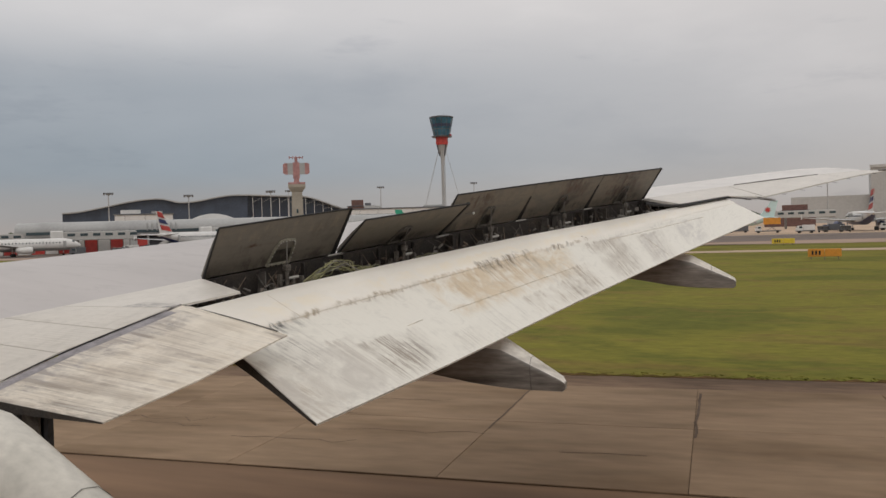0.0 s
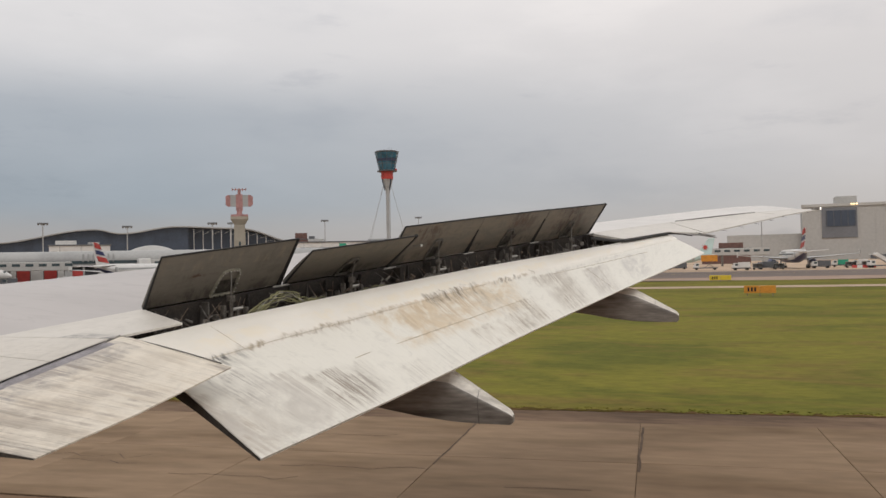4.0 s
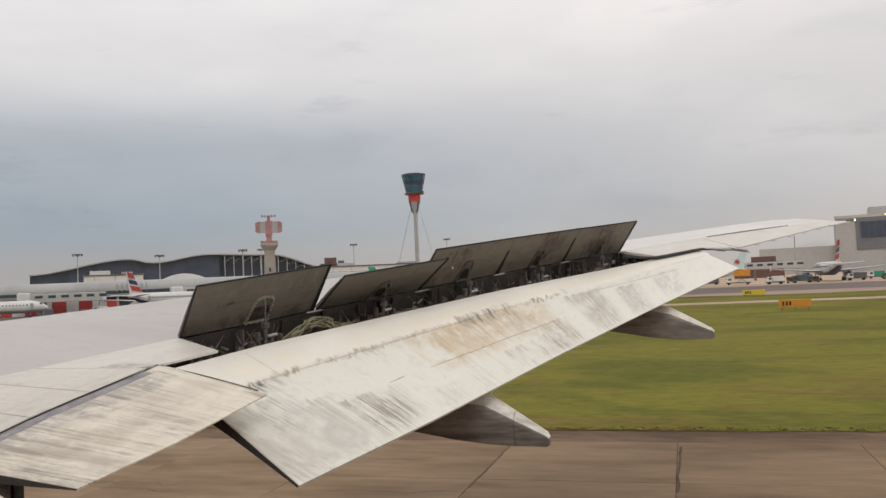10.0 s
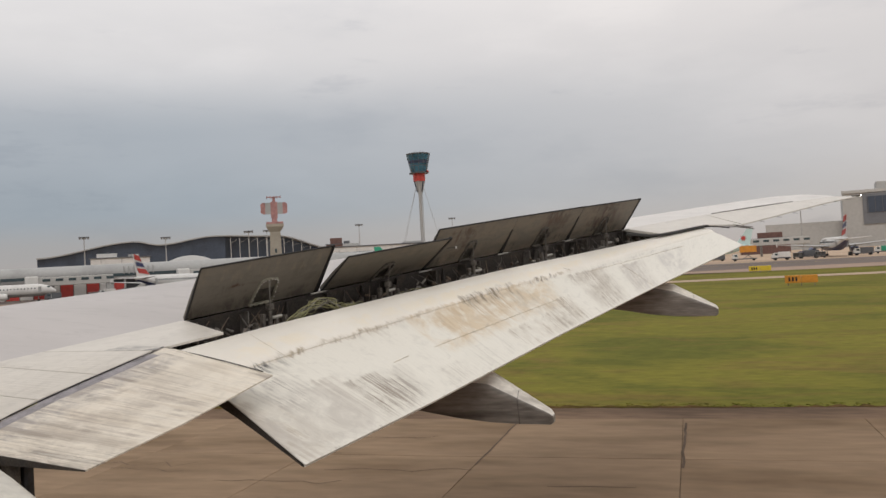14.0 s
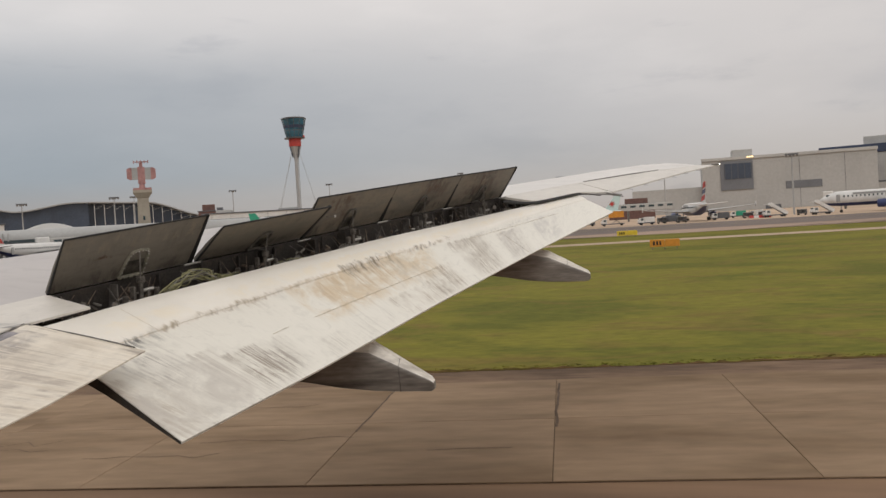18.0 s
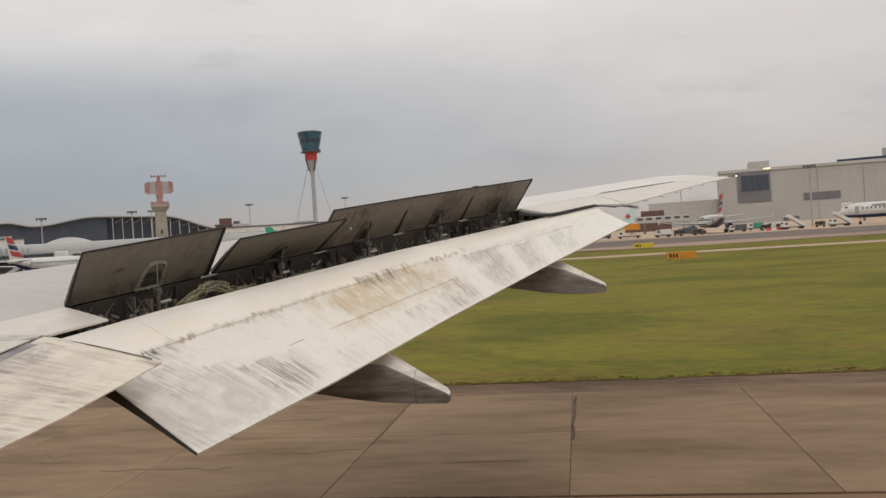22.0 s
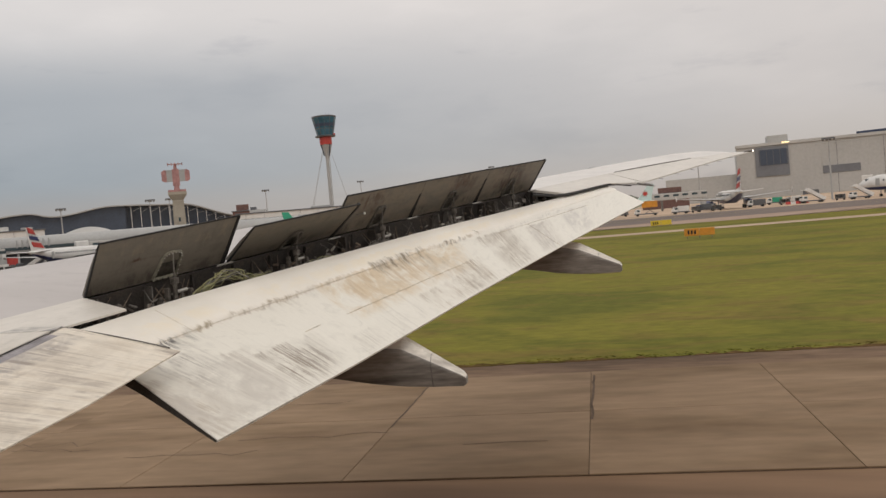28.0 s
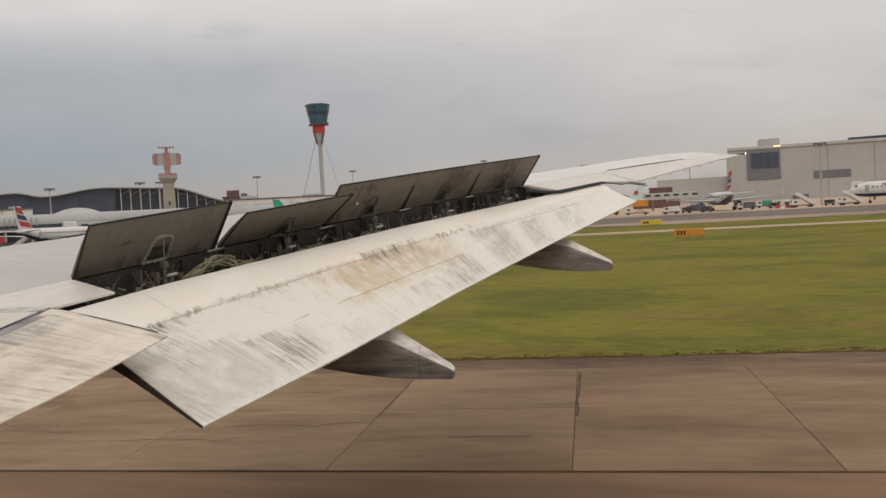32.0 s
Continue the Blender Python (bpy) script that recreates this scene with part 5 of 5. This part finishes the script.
    part("wheel", rod((-13.5 * k, -0.3 * k, 0.4 * k), (-13.5 * k, 0.3 * k, 0.4 * k), 0.4 * k, 0.4 * k, 12), BLACK, t)
    for sgn in (-1, 1):
        for j in range(24):
            x = -12.6 + j * 0.98
            part("cabin_window", box(0.34 * k, 0.06 * k, 0.45 * k, (x * k, sgn * 1.965 * k, (cz / k + 0.55) * k)), PANE, t)
        for x in (-14.0, 10.8):
            part("door", box(0.95 * k, 0.08 * k, 1.9 * k, (x * k, sgn * (1.93 if x < 0 else 1.66) * k, (cz / k + 0.1) * k), 0.02), GREYW, t)
    part("cockpit_window", box(0.9 * k, 2.3 * k, 0.5 * k, (-16.5 * k, 0, (cz / k + 0.85) * k), 0.1 * k), PANE, t)
    part("title_bar", box(8.0 * k, 0.05 * k, 0.55 * k, (-6.5 * k, -1.86 * k, (cz / k + 1.15) * k)), RED if tail is ICE else GREYW, t)
    return t


airliner(far(-39.7, 290, 0, -124), "white parked airliner with a red, white and blue fin", WHITE, BLUE, WHITE, BLUE, 42)
airliner(far(3.45, 305, 0, -80), "white airliner nose-in at its stand, red and blue fin", WHITE, BLUE, WHITE, BLUE, 42)
airliner(far(15.3, 312, 0, 0), "long white airliner parked nose to the terminal", WHITE, BLUE, WHITE, BLUE, 48)
airliner(far(-23.0, 318, 0, 200), "white airliner with a green fin behind the pier", WHITE, WHITE, GREEN, WHITE, 40)
airliner(far(-4.4, 345, 0, -8), "pale turquoise parked airliner with a red fin emblem", ICE, ICE, ICE, WHITE)
airliner(far(-50.3, 300, 0, 176), "white parked airliner beside the terminal stand", WHITE, GREYW, WHITE, WHITE)


def blast_fence(m):
    t = thing("blast_fence", "red and white chequered blast fence along the apron", "fence", m)
    for k in range(14):
        part("panel", box(3.9, 0.3, 4.4, (-27.3 + 4.2 * k, 0, 2.5), 0.04), RED if k % 2 else WHITE, t)
        part("post", box(0.25, 0.5, 4.6, (-29.4 + 4.2 * k, 0.3, 2.3)), STEEL, t)


blast_fence(far(-48.0, 316, 0, 3))


def truck(m, label, body, cab_color, kind="van", long=6.0):
    t = thing("service_" + kind, label, "vehicle", m, "apron vehicles")
    part("chassis", box(long, 2.0, 0.35, (0, 0, 0.7), 0.05), DKGREY, t)
    c = part("cab", loft([[Vector((-long / 2, y, 0.85)), Vector((-long / 2, y, 1.5)), Vector((-long / 2 + 0.6, y, 2.35)), Vector((-long / 2 + 1.9, y, 2.35)), Vector((-long / 2 + 1.9, y, 0.85))] for y in (-1.05, 1.05)]), cab_color, t)
    for y in (-1.06, 1.06):
        part("side_window", box(0.9, 0.04, 0.6, (-long / 2 + 1.25, y, 1.85), 0.01), PANE, c)
    part("windscreen", box(0.06, 1.7, 0.75, (-long / 2 + 0.24, 0, 1.9), 0.01, Matrix.Identity(4)), PANE, c)
    if kind == "stairs":
        st = part("stair_ramp", box(6.6, 1.6, 0.3, (0, 0, 0), 0.03, Matrix.Translation((0.9, 0, 2.4)) @ pose(0, 0, 0, 0, 32, 0)), body, t)
        for y in (-0.8, 0.8):
            part("handrail", box(6.6, 0.06, 0.9, (0, y, 0.55), 0, Matrix.Translation((0.9, 0, 2.4)) @ pose(0, 0, 0, 0, 32, 0)), WHITE, st)
        part("landing", box(1.6, 1.7, 0.2, (-2.4, 0, 4.2), 0.03), body, t)
    elif kind == "lift_truck":
        part("box_body", box(long * 0.66, 2.3, 2.2, (long * 0.16, 0, 4.0), 0.05), body, t, "raised box body")
        for sgn in (-1, 1):
            part("scissor_arm", rod((long * 0.16 - 1.4 * sgn, 0.7, 0.9), (long * 0.16 + 1.4 * sgn, 0.7, 2.9), 0.1, 0.1, 6), STEEL, t)
    else:
        part("box_body", box(long - 2.1, 2.1, 1.7, (0.95, 0, 1.75), 0.08), body, t)
    for x in (-long / 2 + 1.0, long / 2 - 1.0):
        for y in (-0.95, 0.95):
            part("wheel", rod((x, y - 0.13, 0.42), (x, y + 0.13, 0.42), 0.42, 0.42, 12), BLACK, t)
    return t


for az, d, turn, body, cabc, kind, label, long in (
        (8.3, 296, 24, WHITE, WHITE, "stairs", "tall white mobile passenger stairs on the apron", 7.5), (0.3, 284, 8, WHITE, WHITE, "van", "white service van on the apron", 5.5),
        (1.9, 292, -12, DKGREY, BLUE, "van", "dark baggage truck under the airliner's wing", 6.5), (-1.9, 300, 4, ORANGE, WHITE, "lift_truck", "amber catering lift truck on the apron", 8.0),
        (7.2, 312, 0, WHITE, WHITE, "van", "white crew van by the terminal", 5.0), (11.0, 300, 25, WHITE, WHITE, "stairs", "white mobile stairs beside the parked airliner", 6.5),
        (5.0, 300, 10, DKGREY, WHITE, "van", "grey baggage truck behind the airliner", 6.0), (-3.7, 318, 5, DKGREY, WHITE, "van", "grey baggage truck on the apron", 7.0),
        (6.1, 318, 0, GREEN, WHITE, "van", "green ground-power truck by the terminal", 5.5), (-36.4, 296, 6, WHITE, WHITE, "lift_truck", "white catering lift truck by the pier", 7.0),
        (-39.3, 282, -8, DKGREY, WHITE, "van", "dark tank truck beside the airliner", 6.5), (-43.8, 304, 15, WHITE, WHITE, "van", "white service van beside the pier", 5.5),
        (-41.6, 284, 160, WHITE, WHITE, "stairs", "mobile stairs at the airliner's rear door", 6.5), (-42.8, 296, 0, DKGREY, DKGREY, "van", "dark tug by the pier", 5.0), (-46.9, 292, 0, DKGREY, DKGREY, "van", "dark tug by the terminal", 5.0)):
    truck(far(az, d, 0.0, turn), label, body, cabc, kind, long)


def baggage_cart(m, tilt_cover):
    """A low four-wheeled cart with a curtained canopy."""
    t = thing("baggage_cart", "covered grey baggage cart standing on the apron", "baggage cart", m, "baggage carts")
    part("deck", box(3.0, 1.5, 0.18, (0, 0, 0.55), 0.03), STEEL, t)
    part("canopy", box(3.1, 1.6, 0.12, (0, 0, 2.0), 0.04), tilt_cover, t)
    for x in (-1.45, 0, 1.45):
        part("post", box(0.08, 1.45, 1.35, (x, 0, 1.3)), DKGREY, t)
    part("curtain", box(2.8, 0.05, 1.2, (0, 0.72, 1.3), 0.01), GREYW, t)
    for x in (-1.1, 1.1):
        for y in (-0.65, 0.65):
            part("wheel", rod((x, y - 0.08, 0.26), (x, y + 0.08, 0.26), 0.26, 0.26, 10), BLACK, t)
    part("tow_bar", rod((-1.5, 0, 0.5), (-2.5, 0, 0.35), 0.05, 0.05, 6), STEEL, t)
    return t


first_cart = baggage_cart(far(-44.6, 288, 0, 8), GREYW)
for az, d, turn in ((-43.9, 289, 12), (-43.2, 287, 4), (-40.6, 278, -20), (-38.2, 283, 10), (-37.5, 284, 14), (2.6, 288, -6), (1.3, 290, 5), (6.7, 300, 12), (7.6, 302, 3), (9.9, 306, -10)):
    copy_thing(first_cart, far(az, d, 0, turn))


def barrier(m):
    t = thing("road_barrier", "low red and white plastic barrier on the apron", "barrier", m, "road barriers")
    for k in range(3):
        part("block", loft([[Vector((-0.75 + 1.55 * k + x, y * w, z)) for x, y in ((0, -1), (1.45, -1), (1.45, 1), (0, 1))] for w, z in ((0.28, 0), (0.22, 0.35), (0.1, 0.95))]), RED if k % 2 == 0 else WHITE, t)
    return t


for az, d, turn in ((6.9, 296, 4), (7.35, 297, 8), (-37.0, 280, 0)):
    barrier(far(az, d, 0, turn))


def jet_bridge(m):
    t = thing("jet_bridge", "pale jet bridge on a steel leg at the terminal", "jet bridge", m, "jet bridges")
    part("tunnel", box(24, 3, 3, (0, 0, 6.2), 0.15), CONC, t)
    part("cab", box(4, 4.2, 3.8, (-13.5, 0, 6.2), 0.3), WHITE, t)
    windows(t, [-9 + 4 * k for k in range(6)], 6.6, 2.4, 0.9, -1.5)
    part("leg", box(0.8, 2.4, 4.7, (-7, 0, 2.35), 0.06), STEEL, t)
    part("leg", box(2.4, 2.4, 4.8, (11, 0, 2.4), 0.06), GREYW, t)
    return t


for az, d, turn in ((0.2, 382, 6), (13.4, 395, -6), (-45.6, 312, 4), (-49.4, 338, -5), (-36.6, 306, 10)):
    jet_bridge(far(az, d, 0, turn))


SIGN_YELLOW = mat("yellow_sign_face", (0.70, 0.50, 0.04), 0.5, 0.1, 0.8, 5, 0.02)


def taxi_sign(m, w=3.4, amber=False):
    t = thing("taxiway_sign", ("amber taxiway guidance sign on short legs in the grass" if amber else "yellow taxiway guidance sign with black bars, beyond the grass"), "sign", m, "taxiway signs")
    for k in range(2):
        part("sign_face", box(w / 2 - 0.04, 0.25, 0.95, (-w / 4 + k * w / 2, 0, 0.85), 0.03), ORANGE if amber else SIGN_YELLOW, t)
    for k in range(3):
        part("marking_bar", box(0.22, 0.02, 0.5, (-w / 4 - 0.4 + 0.4 * k, -0.14, 0.85)), BLACK, t)
    for x in (-w * 0.4, 0, w * 0.4):
        part("leg", box(0.09, 0.09, 0.42, (x, 0, 0.21)), STEEL, t)
    return t


taxi_sign(far(1.4, 112), 3.8, True)
taxi_sign(far(-1.0, 168), 4.0)

# far trees and roofs along the horizon
bm = bmesh.new()
rt = random.Random(11)
for k in range(700):
    az = radians(-60 + k * 0.125)
    d = rt.uniform(1250, 1700)
    r = rt.uniform(5, 11)
    c = Vector((d * math.sin(az), d * math.cos(az), r * 0.5 + RISE * d * math.cos(az)))
    bmesh.ops.create_icosphere(bm, subdivisions=1, radius=r, matrix=Matrix.Translation(c) @ Matrix.Diagonal((rt.uniform(0.9, 1.8), 1, rt.uniform(0.6, 1.1), 1)))
for v in bm.verts:
    v.co += Vector((rt.uniform(-1.6, 1.6), rt.uniform(-1.6, 1.6), rt.uniform(-1.2, 1.2)))
tagged(link("far_woods", bm, WOODS), "dark belt of far trees along the horizon", "trees", kind="stuff")

# ---- markings and fittings on the runway ----
JOINT = mat("tar_joint", (0.12, 0.084, 0.06), 0.85, 0.25, 1.0, 8, 0.05, shine=0.12)
SCUFF = mat("tyre_rubber_scuff", (0.172, 0.110, 0.071), 0.85, 0.3, 0.6, 5, 0.05, stretch=(0.3, 1, 1), shine=0.12)
WORN = mat("worn_concrete_patch", (0.245, 0.185, 0.135), 0.8, 0.25, 0.9, 6, 0.1)


def ribbon(name, pts, width, z, material, label, category):
    bm = bmesh.new()
    vs = []
    for i, (u, v) in enumerate(pts):
        a, b = Vector(pts[max(i - 1, 0)]), Vector(pts[min(i + 1, len(pts) - 1)])
        d = (b - a).normalized()
        n = Vector((-d.y, d.x)) * width / 2
        vs.append([bm.verts.new(G(u + n.x, v + n.y, z)), bm.verts.new(G(u - n.x, v - n.y, z))])
    for p, q in zip(vs, vs[1:]):
        bm.faces.new((p[0], q[0], q[1], p[1]))
    bmesh.ops.recalc_face_normals(bm, faces=bm.faces)
    return tagged(link(name, bm, material), label, category, kind="structure")


rj = random.Random(3)
for v, w in ((-17.5, 0.03), (-21.5, 0.04)):
    ribbon("joint", [(-70 + 2.0 * k, v + rj.uniform(-0.05, 0.05)) for k in range(60)], w, 0.036, JOINT, "dark tar-filled joint along the runway", "joint")
for n in (0, 2, 3, 5, 8, 9, 11, 13):
    u, lean, first = -50 + 5.2 * n, rj.uniform(-0.02, 0.02), rj.choice((0, 0, 8))
    ribbon("joint", [(u + lean * k * 0.3 + rj.uniform(-0.03, 0.03), -12.75 + 0.55 * k) for k in range(first, rj.choice((12, 19)))], rj.uniform(0.04, 0.08), 0.078, JOINT, "dark tar-sealed cross joint between concrete slabs", "joint")
for n in range(9):
    u, v = rj.uniform(-40, 20), rj.uniform(-11, -3)
    ribbon("crack", [(u + 0.5 * k, v + 0.04 * k * rj.uniform(-1, 1) + rj.uniform(-0.1, 0.1)) for k in range(rj.randint(5, 12))], 0.035, 0.078, JOINT, "thin crack in the concrete shoulder", "crack")
# dark tyre sweeps turning off the runway
for n, (u0, bend) in enumerate(((-4.0, 0.05), (-2.2, 0.05), (6.5, 0.035))):
    ribbon("tyre_mark", [(u0 + 0.9 * k + bend * k * k, -22 + 0.62 * k) for k in range(22)], 0.4, 0.0325, SCUFF, "faint dark tyre mark curving across the runway", "tyre mark")
ribbon("runway_edge_strip", [(-200, -1.1), (200, -1.1)], 2.0, 0.035, mat("dirty_shoulder", (0.175, 0.115, 0.076), 0.85, 0.3, 0.5, 3, 0.2, stretch=(0.3, 1, 1), tint=(0.095, 0.062, 0.042), shine=0.12), "dark dirty strip along the runway's edge", "pavement")
for u, v in ((-9.2, -15.6), (-12.6, -19.2)):
    t = thing("drain_cover", "dark square drain cover in a pale concrete surround", "drain", Matrix.Translation(G(u, v, 0.03)) @ TILT, "runway drains")
    part("surround", box(1.25, 1.9, 0.03, (0, 0, 0.005), 0.005), WORN, t)
    part("grate", box(0.8, 1.25, 0.03, (0, 0, 0.014), 0.005), JOINT, t)
    for k in range(5):
        part("bar", box(0.06, 1.1, 0.02, (-0.28 + 0.14 * k, 0, 0.025)), JOINT, t)
# yellow taxiway lines
ribbon("taxi_line", [(-600, 203), (0, 207), (600, 218)], 0.5, 0.055, YELLOW, "worn yellow taxiway centre line", "line")
ribbon("taxi_line", [(-600, 233), (600, 243)], 0.4, 0.055, YELLOW, "yellow edge line of the taxiway", "line")

# ---- grass: tufts where the field is nearest ----
rg = random.Random(21)
SOIL = mat("dry_soil_edge", (0.13, 0.082, 0.04), 0.95, 0.35, 0.8, 5, 0.4, tint=(0.075, 0.062, 0.018), shine=0.0)
bm = bmesh.new()
row = []
for k in range(520):
    u = -75 + 0.25 * k
    row.append((bm.verts.new(G(u, -0.12 + rg.uniform(-0.07, 0.07), 0.045)), bm.verts.new(G(u, 0.12 + 0.5 * rg.random() ** 3 + 0.25 * abs(math.sin(u * 0.23)), 0.004))))
for a, b in zip(row, row[1:]):
    bm.faces.new((a[0], b[0], b[1], a[1]))
bmesh.ops.recalc_face_normals(bm, faces=bm.faces)
tagged(link("soil_edge", bm, SOIL), "ragged strip of bare brown soil along the runway's edge", "soil", kind="structure")
verts, faces = [], []
for k in range(900):
    v = rg.uniform(0.0, 0.9)
    u = rg.uniform(-26, 14 + v * 0.4) - v * 0.35
    h0 = rg.uniform(0.01, 0.028)
    for j in range(3):
        a, w = rg.uniform(0, 6.28), rg.uniform(0.03, 0.09)
        p = G(u + rg.uniform(-0.12, 0.12), v + rg.uniform(-0.12, 0.12), 0.0)
        dx, dy = w * math.cos(a), w * math.sin(a)
        i0 = len(verts)
        verts += [(p.x - dx, p.y - dy, p.z), (p.x + dx, p.y + dy, p.z), (p.x + rg.uniform(-0.06, 0.06), p.y + rg.uniform(-0.06, 0.06), p.z + h0 * rg.uniform(0.7, 1.4))]
        faces.append((i0, i0 + 1, i0 + 2))
me = bpy.data.meshes.new("grass_tufts")
me.from_pydata(verts, [], faces)
me.materials.append(GRASS)
tagged(new("grass_tufts", me), "short uneven tufts of green grass beside the runway", "grass", kind="stuff")

# ---- concrete slabs along the runway's edge, two rows ----
shoulder = tagged(link("runway_shoulder", box(300, 10.44, 0.02, m=Matrix.Translation(G(0, -7.45, 0.035)) @ TILT), JOINT), "tan concrete shoulder slabs with dark joints and stains", "pavement", kind="structure")
slab_mesh = None
for row_at in (-4.8, -10.05):
    for n in range(-8, 27):
        m = Matrix.Translation(G(-50 + 2.6 + 5.2 * n, row_at, 0.055 + 0.0025 * ((n * 5 + int(row_at)) % 3))) @ TILT
        if slab_mesh is None:
            ob = part("slab", box(5.185, 5.225, 0.03, bevel=0.006), SLABS, shoulder)
            slab_mesh = ob.data
        else:
            ob = new("slab", slab_mesh)
            ob.parent = shoulder
        ob.matrix_world = m
